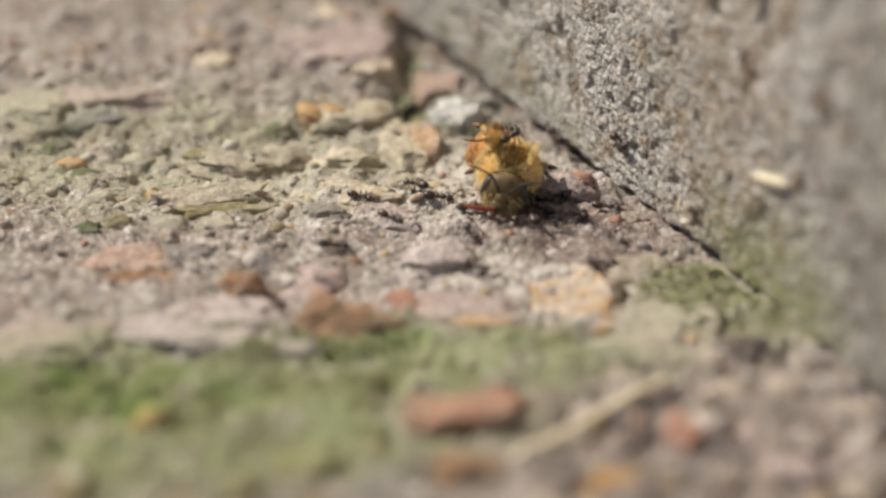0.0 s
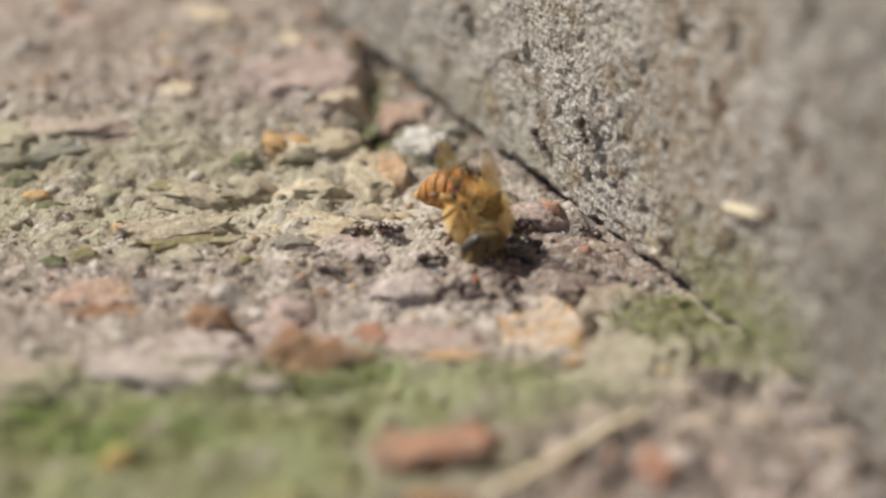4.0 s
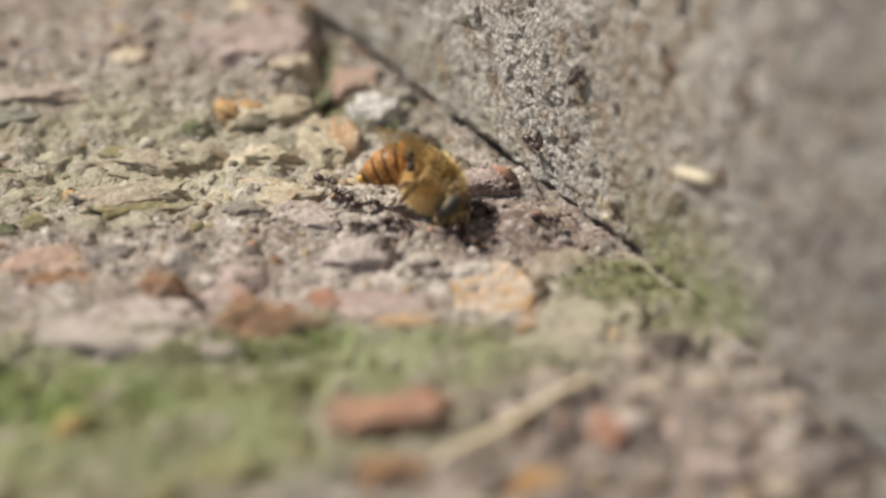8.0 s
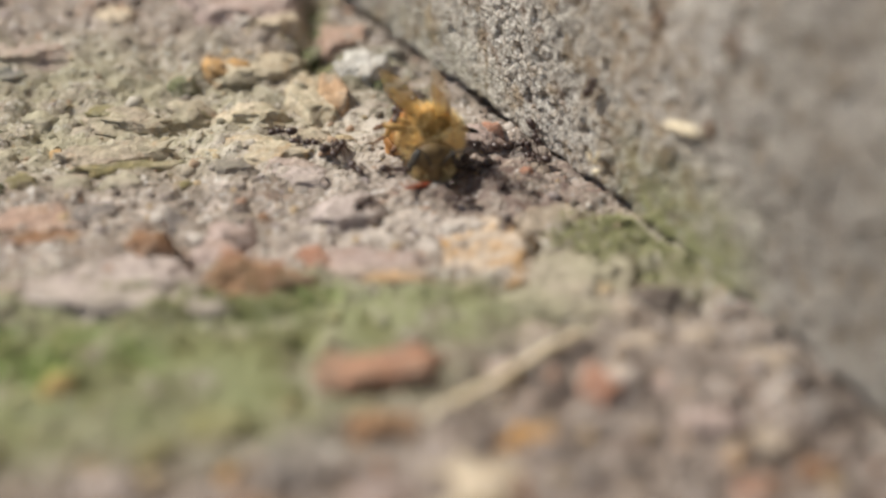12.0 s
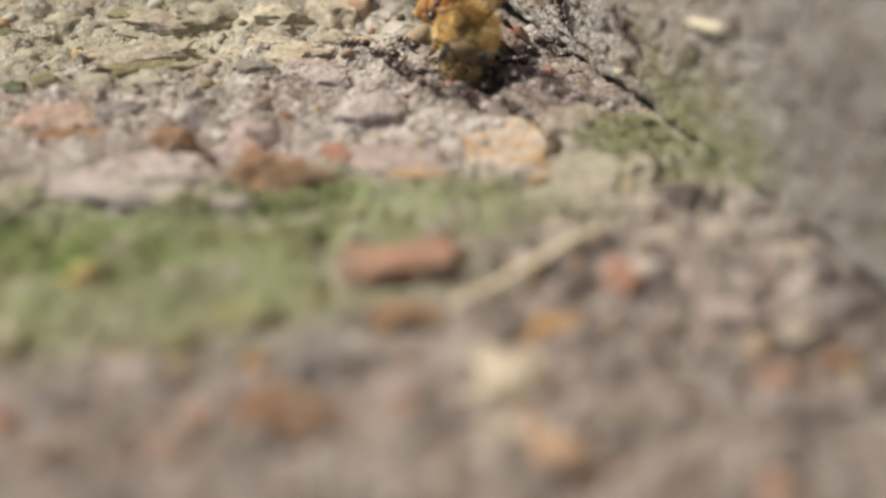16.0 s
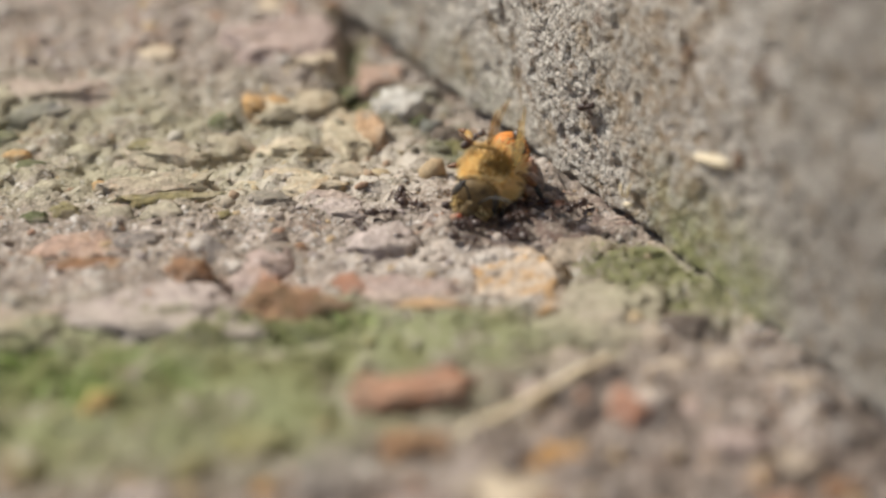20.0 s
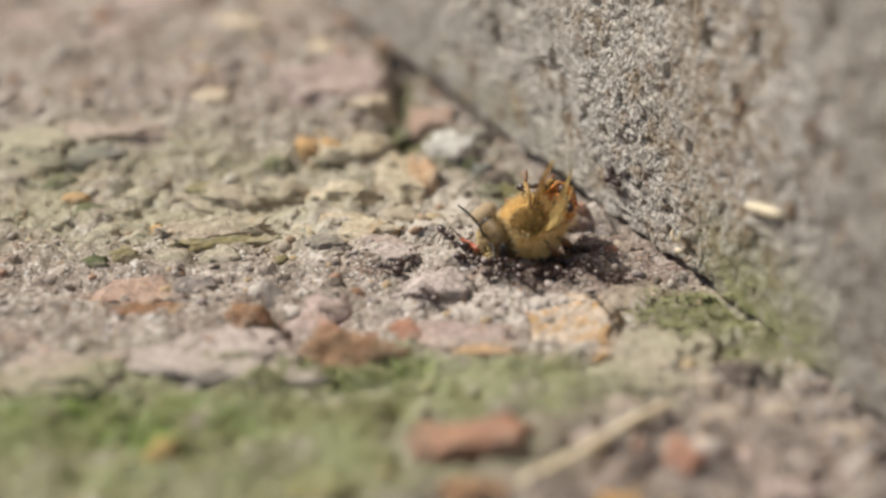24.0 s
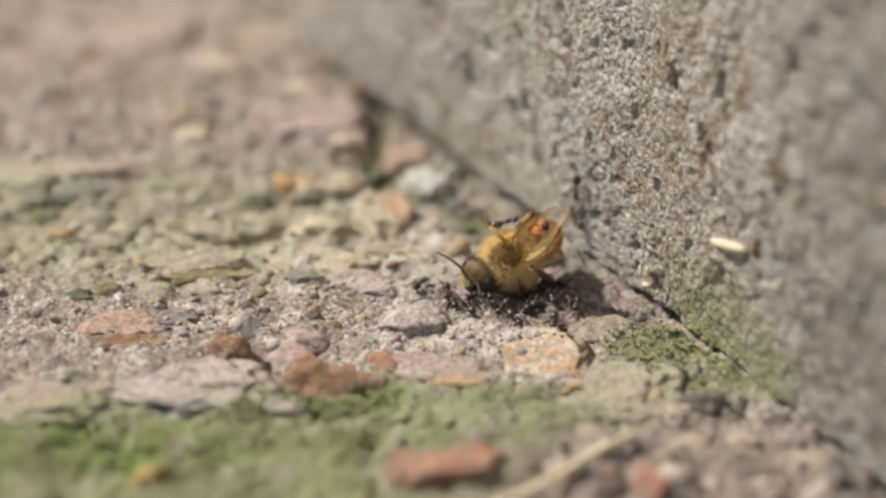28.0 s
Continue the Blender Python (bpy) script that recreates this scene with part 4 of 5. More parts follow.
stone(-10.7, -32.4, 6.6, 4.4, -3, 3.20, "rust", "wedge", 58, "dark red-brown stone with an orange top")
stone(-3.5, -28.2, 4.2, 2.7, 7, 1.20, "pink", "round", 59)
stone(6.8, -30.2, 2.7, 2.4, 7, 1.40, "pink", "round", 60, "small pink pebble")
stone(5.1, -35.4, 3.7, 3.4, -2, 1.00, "peach", "round", 61)
stone(2.7, -33.5, 3.6, 2.8, 7, 1.00, "cream", "slab", 62)
stone(1.2, -36.4, 2.3, 2.3, -11, 0.80, "buff", "round", 63)
stone(-13.1, -27.4, 1.7, 2.0, 14, 1.20, "ochre", "round", 64)
stone(-9.3, -24.7, 4.9, 6.2, 11, 1.40, "grey", "slab", 65, "grey-green slab of stone")
stone(-18.0, -24.8, 2.6, 2.0, -4, 1.30, "olive", "round", 66)
stone(-28.5, -25.2, 2.1, 2.7, 3, 1.30, "olive", "round", 67)
stone(-27.6, -35.1, 2.1, 5.4, -13, 1.60, "terracotta", "round", 68)
stone(18.1, -27.4, 1.4, 2.6, 29, 1.30, "terracotta", "round", 69)
stone(22.7, -24.2, 3.1, 2.5, 21, 1.40, "rust", "round", 70)
stone(-20.1, -28.6, 3.4, 2.4, 3, 0.90, "lavender", "round", 71)
stone(-24.5, -32.6, 2.7, 2.0, -4, 1.10, "grey", "round", 72)
stone(2.9, -29.9, 3.3, 1.0, 3, 0.80, "olive", "slab", 73)
stone(-31.0, 43.4, 3.2, 4.6, 4, 1.60, "cream", "round", 74)
stone(-20.6, 48.0, 10.4, 11.5, -6, 3.30, "pink", "slab", 75, "raised pale pinkish block of concrete")
stone(-40.4, 24.6, 2.9, 2.1, 4, 0.90, "ochre", "round", 77, "orange pebble")
stone(-31.2, 61.8, 4.2, 7.6, 28, 2.20, "cream", "round", 78, "pale pink rounded stone")
stone(-44.1, 60.2, 5.5, 8.5, -13, 1.60, "pink", "round", 79)
stone(-41.0, 73.7, 8.7, 8.5, -8, 2.00, "pink", "slab", 80)
stone(-23.0, 57.3, 3.3, 5.3, 4, 1.80, "cream", "round", 81)
stone(-27.3, 25.2, 7.0, 4.0, -6, 1.20, "buff", "round", 82)
stone(-22.5, 27.7, 2.5, 2.0, 10, 1.00, "olive", "round", 83)
stone(-45.5, 34.2, 7.0, 5.1, -18, 1.50, "olivepale", "slab", 84)
stone(-53.6, 64.2, 5.2, 5.6, 23, 1.80, "pink", "slab", 85)
stone(-16.5, 20.0, 7.5, 3.4, -5, 1.10, "cream", "wedge", 86, "pale ridge of concrete")
stone(-13.4, 17.0, 3.8, 1.7, -16, 0.90, "pink", "slab", 87)
stone(-6.3, 32.8, 2.1, 2.6, 17, 1.60, "slate", "round", 88, "dark slate chip beside the white stone")
# slab added in the notch, coloured for moss and the crevice's shade
stone(-14.4, 44.6, 2.6, 10.0, 6, 1.50, "deepgreen", "slab", 89, "dark green slab in a notch, for its moss and shade")
stone(-18.3, 16.0, 3.9, 3.4, -12, 1.10, "grey", "round", 90)
stone(-13.0, 14.9, 4.0, 2.8, -4, 0.80, "lavender", "slab", 91)
stone(25.0, -21.2, 2.9, 2.5, -40, 1.60, "dark", "round", 92, "dark clod of dirt at the wall")
stone(16.5, -8.2, 2.6, 2.2, -23, 0.90, "buff", "round", 93)
stone(19.0, -5.8, 2.4, 2.3, -16, 1.10, "dark", "round", 94)
stone(22.2, -14.5, 1.9, 2.3, -19, 1.30, "grey", "round", 95)
stone(-36.3, 17.3, 3.2, 2.9, -6, 1.50, "olivepale", "round", 96)
stone(-33.8, 13.2, 2.9, 2.6, -6, 1.20, "olive", "round", 97)
stone(-29.6, 12.4, 3.2, 2.3, -9, 1.10, "olivepale", "round", 98)
stone(-25.8, 12.7, 2.9, 2.1, -17, 1.00, "olivepale", "slab", 99)
stone(-34.7, 25.0, 3.2, 2.9, -0, 1.60, "olivepale", "round", 100)
stone(-29.5, 26.0, 3.8, 2.7, -8, 1.30, "olive", "round", 101)
stone(-17.6, 27.1, 4.9, 3.2, -13, 1.30, "cream", "round", 102, "pale flat stone")
stone(-12.7, 24.1, 2.9, 2.3, -12, 1.00, "buff", "slab", 103)
stone(-16.6, 8.8, 1.5, 1.4, -8, 0.90, "dark", "round", 104, "small dark pebble")
stone(-14.8, 8.1, 1.1, 1.1, -11, 0.80, "rust", "round", 105)
# added slab: dark olive for the shade and green under the buff flake
stone(-25.6, 15.7, 7.6, 1.5, 18, 0.90, "olive", "slab", 107, "dark olive slab for the shaded green underside of a flake")
stone(-24.2, 33.0, 2.6, 2.2, 10, 1.00, "deepgreen", "round", 109)
stone(-42.0, 27.6, 2.8, 2.0, 0, 1.00, "deepgreen", "round", 110)
stone(-38.6, 22.4, 2.6, 1.8, 12, 0.90, "deepgreen", "round", 111)
stone(-36.0, 11.6, 2.4, 1.8, 8, 0.90, "deepgreen", "round", 112)
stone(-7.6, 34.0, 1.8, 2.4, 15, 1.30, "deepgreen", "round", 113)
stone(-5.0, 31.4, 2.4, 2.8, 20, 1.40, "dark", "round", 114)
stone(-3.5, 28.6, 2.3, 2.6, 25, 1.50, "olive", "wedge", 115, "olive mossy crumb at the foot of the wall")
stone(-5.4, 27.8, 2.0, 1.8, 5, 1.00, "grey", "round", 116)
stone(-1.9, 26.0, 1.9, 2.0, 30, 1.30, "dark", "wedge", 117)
stone(4.2, 20.6, 1.5, 1.7, 10, 1.00, "grey", "wedge", 118)
stone(5.6, 18.0, 1.3, 1.5, 35, 0.90, "buff", "wedge", 119, "small pale chip at the foot of the wall")
stone(-28.0, 75.6, 10.1, 7.1, 26, 2.00, "buff", "slab", 106)
# ---------------------------------------------------------------- small pieces of the ground
def loose_grains():
    """Single sand grains and fragments on the nearest stretch of ground."""
    rnd = random.Random(21)
    meshes = []
    for k in range(7):
        bm = chip_mesh(k + 1, 2 if k < 2 else 1)
        bmesh.ops.scale(bm, vec=(MM, MM, MM), verts=bm.verts)
        mesh = bpy.data.meshes.new("sand_grain")
        for f in bm.faces:
            f.smooth = True
        bm.to_mesh(mesh)
        bm.free()
        mesh.materials.append(M_GRAIN)
        meshes.append(mesh)
    made = 0
    while made < 295:
        x, y = rnd.uniform(-36, 12), rnd.gauss(13, 7)
        if made % 6 == 0:
            x, y = rnd.gauss(-1.8, 1.6), rnd.gauss(5.4, 1.2)
        if (x - FOOT.x) * OUT.x + (y - FOOT.y) * OUT.y < 0.8:
            continue
        r = min(rnd.lognormvariate(-1.35, 0.5), 0.8) * (0.6 if made % 6 == 0 else 1.0)
        ob = new("sand_grain", rnd.choice(meshes[:3] if made % 6 == 0 else meshes))
        ob.parent = ground
        ob.matrix_local = pose_mm(x, y, gz(x, y) - 0.05 * r, rnd.uniform(-40, 40), rnd.uniform(-40, 40), rnd.uniform(0, 360)) @ Matrix.Scale(r, 4)
        made += 1


def gravel_bed():
    """The rest of the fragments, too many to count."""
    rnd = random.Random(33)
    shapes = []
    for k in range(6):
        bm = chip_mesh(k + 40)
        shapes.append((np.array([v.co[:] for v in bm.verts]), np.array([[v.index for v in f.verts] for f in bm.faces])))
        bm.free()
    cos, faces, base = [], [], 0
    pts = []
    while len(pts) < 4800:
        x, y = rnd.uniform(-62, 30), rnd.uniform(-42, 96)
        off = (x - FOOT.x) * OUT.x + (y - FOOT.y) * OUT.y
        if off < -0.3:
            continue
        size = rnd.lognormvariate(-1.35, 0.55)
        if y > 40 or y < -12:
            size *= 1.7
        if -24 < y < -1 and x < 2 and rnd.random() < 0.6:
            continue
        pts.append((x, y, min(size, 1.7)))
    zs = ground_z(np.array([p[0] for p in pts]), np.array([p[1] for p in pts]))
    for (x, y, r), z in zip(pts, zs):
        co, fc = rnd.choice(shapes)
        m = np.array(Euler((rnd.uniform(-0.6, 0.6), rnd.uniform(-0.6, 0.6), rnd.uniform(0, 6.28))).to_matrix())
        cos.append((co @ m.T) * r + (x, y, z - 0.2 * r))
        faces.append(fc + base)
        base += len(co)
    mesh = bpy.data.meshes.new("gravel")
    mesh.from_pydata(np.concatenate(cos) * MM, [], np.concatenate(faces))
    mesh.polygons.foreach_set("use_smooth", np.ones(len(mesh.polygons), bool))
    mesh.materials.append(M_GRAVEL)
    return tagged(new("gravel", mesh), "mixed fine gravel and broken concrete crumbs on the ground", "gravel", kind="stuff")


def moss_bed():
    """Tiny moss leaves in cushions at the wall's foot and over the ground."""
    rnd = random.Random(5)
    pads = ((12.2, 9.2, 1.2, 220), (13.4, 7.1, 1.2, 240), (14.8, 4.6, 1.3, 240), (12.6, 5.6, 4.0, 650), (15.4, 1.4, 3.6, 500), (10.8, 8.8, 2.4, 320), (8.6, 6.0, 2.4, 260), (9.0, 3.6, 2.0, 150), (-15.0, -3.0, 2.6, 300), (-12.5, -2.2, 1.5, 140), (-12.0, -9.4, 1.6, 160), (-29.0, -12.5, 4.0, 420), (-23.0, -16.0, 2.6, 260),
            (-20.0, -8.0, 3.0, 160), (-34.0, -15.0, 4.0, 300), (-12.5, 37.5, 2.0, 150), (-13.5, -20.5, 2.6, 160), (-9.0, 36.0, 1.6, 120), (-14.0, 41.5, 1.6, 140), (-14.4, 46.0, 1.5, 160), (-14.9, 51.0, 1.6, 160), (-15.3, 56.0, 1.6, 140), (-12.0, -4.2, 3.0, 260), (-17.5, -4.6, 3.0, 240))
    xy, tall = [], []
    for x, y, r, n in pads:
        for _ in range(n):
            xy.append((x + rnd.gauss(0, r * 0.6), y + rnd.gauss(0, r * 0.5)))
    xy = [p for p in xy if (p[0] - FOOT.x) * OUT.x + (p[1] - FOOT.y) * OUT.y > -0.3]
    zs = ground_z(np.array([p[0] for p in xy]), np.array([p[1] for p in xy]))
    bm = bmesh.new()
    for (x, y), z in zip(xy, zs):
        for _ in range(6):
            a, ln = rnd.uniform(0, 6.28), rnd.uniform(0.14, 0.36)
            d = Vector((math.cos(a), math.sin(a), rnd.uniform(0.3, 1.6))).normalized() * ln
            s = d.cross(Vector((0, 0, 1))).normalized() * 0.07
            b = Vector((x, y, z - 0.05))
            v = [bm.verts.new(q) for q in (b - s * 0.5, b + s * 0.5, b + d * 0.55 + s, b + d, b + d * 0.55 - s)]
            bm.faces.new(v)
    return tagged(part("moss", bm, M_MOSS, None, "", False), "low olive-green moss cushions at the foot of the wall", "moss", kind="stuff")


moss_bed()
gravel_bed()
loose_grains()


# ---------------------------------------------------------------- what moves
def motions():
    def at(x, y, yaw, roll=0, pitch=0, lift=2.3):
        return pose_mm(x, y, lift, roll, pitch, yaw)

    def bee_joint(x, y, z, rx=0, ry=0, rz=0):
        return pose_mm(x * BEE_SIZE, y * BEE_SIZE, z * BEE_SIZE, rx, ry, rz)

    def rear(ry, rz):
        return bee_joint(-1.45, 0, -0.1, 0, ry, rz)

    def flutter(s, flaps):
        """Both wings of one side, trembling a little."""
        walk(BEE["wing" + "LR"[s < 0]], [(t, bee_joint(-0.3, 0.95 * s, 1.25, rx, ry + 3 * math.sin(9 * t + s), rz)) for t, rx, ry, rz in flaps])
        walk(BEE["hind" + "LR"[s < 0]], [(t, bee_joint(-0.7, 1.05 * s, 1.1, rx, ry - 7 + 3 * math.sin(9 * t + s), rz - 6 * s)) for t, rx, ry, rz in flaps])

    bee_rows = [
        (0, at(-3.9, 20.0, -90, -11, 7, 2.5)), (0.5, at(-4.5, 16.0, -111, -23, 4, 2.5)), (1, at(-4.7, 17.5, -116, -24, 7, 2.5)), (1.5, at(-5.4, 18.0, -105, -15, 12, 2.5)),
        (2, at(-4.7, 19.6, -98, -11, 13, 2.5)), (2.5, at(-3.9, 18.9, -92, -11, 13, 2.6)), (4.6, at(-3.6, 16.4, -76, -23, 17, 2.6)), (5, at(-3.8, 17.2, -80, -25, 13, 2.5)),
        (5.5, at(-4.3, 18.4, -69, -19, 13, 2.5)), (6, at(-3.3, 18.0, -72, -21, 15, 2.6)), (6.5, at(-3.2, 17.1, -69, -22, 15, 2.6)), (7, at(-3.8, 17.6, -67, -19, 11, 2.5)),
        (7.5, at(-3.5, 17.0, -66, -19, 14, 2.5)), (8, at(-3.4, 16.8, -58, -20, 12, 2.5)), (8.5, at(-3.4, 17.4, -63, -20, 15, 2.6)), (9, at(-2.9, 16.9, -70, -24, 15, 2.6)),
        (9.5, at(-2.5, 16.9, -68, -24, 15, 2.6)), (10, at(-2.5, 18.6, -87, -9, 13, 2.5)), (10.5, at(-2.4, 18.9, -82, -8, 11, 2.4)), (11, at(-2.9, 18.9, -87, -9, 12, 2.5)),
        (11.5, at(-2.8, 18.6, -85, -8, 12, 2.4)), (12, at(-2.8, 17.6, -86, -9, 11, 2.4)), (12.5, at(-2.8, 17.3, -77, -5, 12, 2.4)), (14.5, at(-2.4, 19.0, -93, -9, 15, 2.6)),
        (15, at(-2.3, 18.9, -95, -8, 16, 2.7)), (15.5, at(-2.0, 18.7, -97, -10, 16, 2.6)), (16, at(-1.7, 17.8, -92, -10, 15, 2.6)), (16.5, at(-1.6, 18.2, -92, -9, 14, 2.6)),
        (17, at(-1.5, 20.2, -96, -9, 15, 2.6)), (17.5, at(-2.2, 16.1, -141, -27, 11, 2.4)), (18, at(-2.5, 16.5, -129, -26, 6, 2.4)), (18.5, at(-2.7, 14.8, -160, -38, 8, 2.4)),
        (19, at(-3.7, 14.6, -176, -38, 14, 2.4)), (19.5, at(-2.3, 15.1, -136, -33, 8, 2.4)), (20, at(-0.7, 16.5, -113, -28, 7, 2.4)), (20.5, at(-1.7, 15.7, -129, -30, 8, 2.4)),
        (21, at(-1.5, 15.2, -129, -32, 8, 2.4)), (21.5, at(-1.4, 17.3, -126, -30, 10, 2.4)), (23.5, at(-1.3, 14.0, -156, -47, 6, 2.4)), (24, at(-1.7, 15.4, -155, -44, 3, 2.4)),
        (24.5, at(-2.3, 14.4, -150, -39, 2, 2.4)), (25, at(-1.0, 16.2, -119, -35, 2, 2.4)), (25.5, at(-1.0, 14.8, -142, -42, 1, 2.4)), (26, at(-2.1, 14.7, -143, -40, 3, 2.4)),
        (26.5, at(-2.1, 15.2, -160, -40, 2, 2.4)), (27, at(-1.5, 14.1, -163, -42, 4, 2.4)), (27.5, at(-0.5, 15.7, -148, -37, 2, 2.4)), (28, at(-1.1, 15.6, -152, -36, 10, 2.4)),
    ]
    walk(BEE["bee"], bee_rows)
    # the abdomen curls to one side, then straightens
    rear_rows = [
        (0, rear(7, 46)), (0.5, rear(7, 53)), (1, rear(8, 52)), (1.5, rear(9, 45)),
        (2, rear(8, 44)), (2.5, rear(18, 51)), (4.6, rear(10, 57)), (5, rear(9, 58)),
        (5.5, rear(8, 58)), (6, rear(7, 60)), (6.5, rear(8, 59)), (7, rear(7, 59)),
        (7.5, rear(7, 59)), (8, rear(9, 57)), (8.5, rear(9, 57)), (9, rear(9, 57)),
        (9.5, rear(9, 57)), (10, rear(-18, 73)), (10.5, rear(-17, 72)), (11, rear(-18, 79)),
        (11.5, rear(-32, 70)), (12, rear(-24, 74)), (12.5, rear(-26, 66)), (14.5, rear(23, 46)),
        (15, rear(27, 40)), (15.5, rear(22, 53)), (16, rear(17, 59)), (16.5, rear(15, 58)),
        (17, rear(10, 64)), (17.5, rear(1, 4)), (18, rear(1, -4)), (18.5, rear(6, 27)),
        (19, rear(2, 45)), (19.5, rear(15, 13)), (20, rear(17, 5)), (20.5, rear(13, 8)),
        (21, rear(18, 12)), (21.5, rear(11, 16)), (23.5, rear(13, 55)), (24, rear(5, 53)),
        (24.5, rear(1, 32)), (25, rear(14, 27)), (25.5, rear(7, 40)), (26, rear(7, 37)),
        (26.5, rear(-1, 40)), (27, rear(6, 41)), (27.5, rear(0, 26)), (28, rear(9, 27)),
    ]
    walk(BEE["abdomen"], rear_rows)
    walk(BEE["head"], [(t, bee_joint(1.75, 0, -0.30, rx, ry, rz)) for t, rx, ry, rz in (
        (0.0, 0, -20, -6), (1.0, 6, -24, -4), (2.0, 0, -22, 0), (2.5, -4, -18, 8), (4.6, -10, -14, 16), (5.5, -14, -12, 30), (7.5, -16, -14, 34), (9.5, -12, -14, 28), (10.0, -6, -18, 12), (11.0, 0, -20, 2), (12.5, 0, -20, 10),
        (14.5, 0, -22, 0), (17.0, 0, -22, -4), (17.5, 8, -14, 4), (18.5, 12, -10, 8), (20.0, 4, -18, 10), (21.5, 6, -16, 10), (24.0, 12, -10, 8), (26.7, 12, -10, 6), (28.0, 12, -10, 10))])
    walk(BEE["tongue"], [(t, bee_joint(1.75, -0.3, -1.7, 0, ry, rz)) for t, ry, rz in (
        (0.0, 0, 0), (4.5, 10, 14), (8.0, 22, 20), (9.0, 16, 6), (10.0, 4, 0), (12.5, 0, 0), (14.5, 120, 12), (20.0, 124, 12), (28.0, 120, 12))])
    # raised wings
    flaps = (
        (0, 93, 34, -173), (0.5, 174, 64, -145), (1, -177, 62, -137), (1.5, -157, 49, -135),
        (2, 160, 40, -148), (2.5, 147, 57, -165), (4.6, 58, 46, 96), (5, 63, 33, 113),
        (5.5, 97, 48, 150), (6, 41, 42, 66), (6.5, 28, 41, 45), (7, 51, 27, 79),
        (7.5, 49, 18, 76), (8, 54, 18, 78), (8.5, 51, 21, 81), (9, 48, 26, 74),
        (9.5, 35, 30, 50), (10, 43, 33, 84), (10.5, 69, 59, 112), (11, 80, 65, 125),
        (11.5, 76, 63, 122), (12, 77, 60, 125), (12.5, 57, 48, 102), (14.5, 178, 72, -148),
        (15, -143, 81, -113), (15.5, -151, 80, -120), (16, -168, 79, -139), (16.5, 150, 67, -167),
        (17, 172, 68, -150), (17.25, -164, 67, -78), (17.5, -156, 59, -22), (18, -106, 74, 42), (18.5, -128, 34, 32),
        (19, -141, 17, 21), (19.5, -114, 66, 34), (20, -43, 80, 92), (20.5, -101, 84, 44),
        (21, -93, 78, 55), (21.5, -83, 63, 70), (23.5, -118, 33, 34), (24, -115, 58, 52),
        (24.5, -131, 63, 22), (25, -40, 64, 114), (25.5, -115, 58, 31), (26, -103, 44, 53),
        (26.5, -126, 41, 35), (27, -122, 34, 45), (27.5, -138, 67, 13), (28, -136, 42, 12),
    )
    flutter(1, flaps)
    flaps = (
        (0, -87, 56, 157), (0.5, -158, 73, 83), (1, 178, 68, 61), (1.5, 105, 77, -21),
        (2, -88, 75, 155), (2.5, -127, 61, 114), (4.6, -154, 26, 57), (5, -135, 10, 72),
        (5.5, -122, 40, 97), (6, -133, 41, 83), (6.5, -156, 36, 48), (7, -125, 29, 86),
        (7.5, -131, 20, 78), (8, -121, 19, 74), (8.5, -134, 18, 66), (9, -132, 33, 78),
        (9.5, -139, 36, 65), (10, -146, 35, 85), (10.5, -149, 53, 80), (11, -144, 60, 90),
        (11.5, -140, 58, 94), (12, -139, 50, 95), (12.5, -143, 45, 86), (14.5, 159, 71, 32),
        (15, 136, 66, 6), (15.5, 144, 66, 16), (16, 147, 68, 15), (16.5, -180, 75, 54),
        (17, 152, 77, 27), (17.25, 85, 73, -22), (17.5, 52, 62, -36), (18, 116, 81, 41), (18.5, 75, 60, 7),
        (19, 75, 28, 10), (19.5, 117, 75, 46), (20, -179, 83, 94), (20.5, 158, 84, 84),
        (21, 129, 79, 55), (21.5, 126, 61, 56), (23.5, 98, 36, 32), (24, 119, 68, 66),
        (24.5, 80, 75, 11), (25, -166, 62, 126), (25.5, 101, 65, 26), (26, 120, 42, 62),
        (26.5, 80, 69, 16), (27, 103, 36, 60), (27.5, 19, 69, -69), (28, 67, 57, -13),
    )
    flutter(-1, flaps)
    # kicking legs
    for n, (key, hip) in enumerate((k, BEE[k].matrix_local.translation.copy()) for k in BEE if k.startswith("leg")):
        rows = []
        for k in range(57):
            t = k / 2
            late, mid = min(max((t - 17.0) / 0.5, 0), 1), min(max((t - 2.5) / 1.5, 0), 1) * min(max((13.5 - t) / 1.0, 0), 1)
            drop = {"leg1R": 8, "leg2R": -4, "leg3R": 12}.get(key, 0) * late + {"leg1R": 16, "leg2R": 34, "leg3R": 26}.get(key, 0) * mid
            swing = {"leg2R": 12, "leg3R": 42}.get(key, 0) * mid
            rows.append((t, Matrix.Translation(hip) @ pose(0, 0, 0, drop + 7 * math.sin(2.1 * t + 1.9 * n), 6 * math.sin(1.7 * t + 2.7 * n), swing + 14 * math.sin(2.6 * t + 1.3 * n))))
        walk(BEE[key], rows)
    # the ants
    def at(x, y, yaw):
        tilt = (gz(x + 0.6, y) - gz(x - 0.6, y), gz(x, y + 0.6) - gz(x, y - 0.6))
        return pose_mm(x, y, max(gz(x, y), gz(x + 0.5, y), gz(x, y - 0.5)) + 0.03, 12 * tilt[1], -12 * tilt[0], 0) @ pose(0, 0, 0, 0, 0, yaw)

    def on_wall(u, v, turn):
        p = FOOT + ALONG * u + OUT * (float(wall_face(np.array([u]), np.array([v]))[0]) + 0.2)
        m = Matrix((ALONG, Vector((0, 0, 1)), OUT)).transposed().to_4x4()
        if m.determinant() < 0:
            m = Matrix((ALONG, Vector((0, 0, 1)), -OUT)).transposed().to_4x4() @ pose(0, 0, 0, 180, 0, 0)
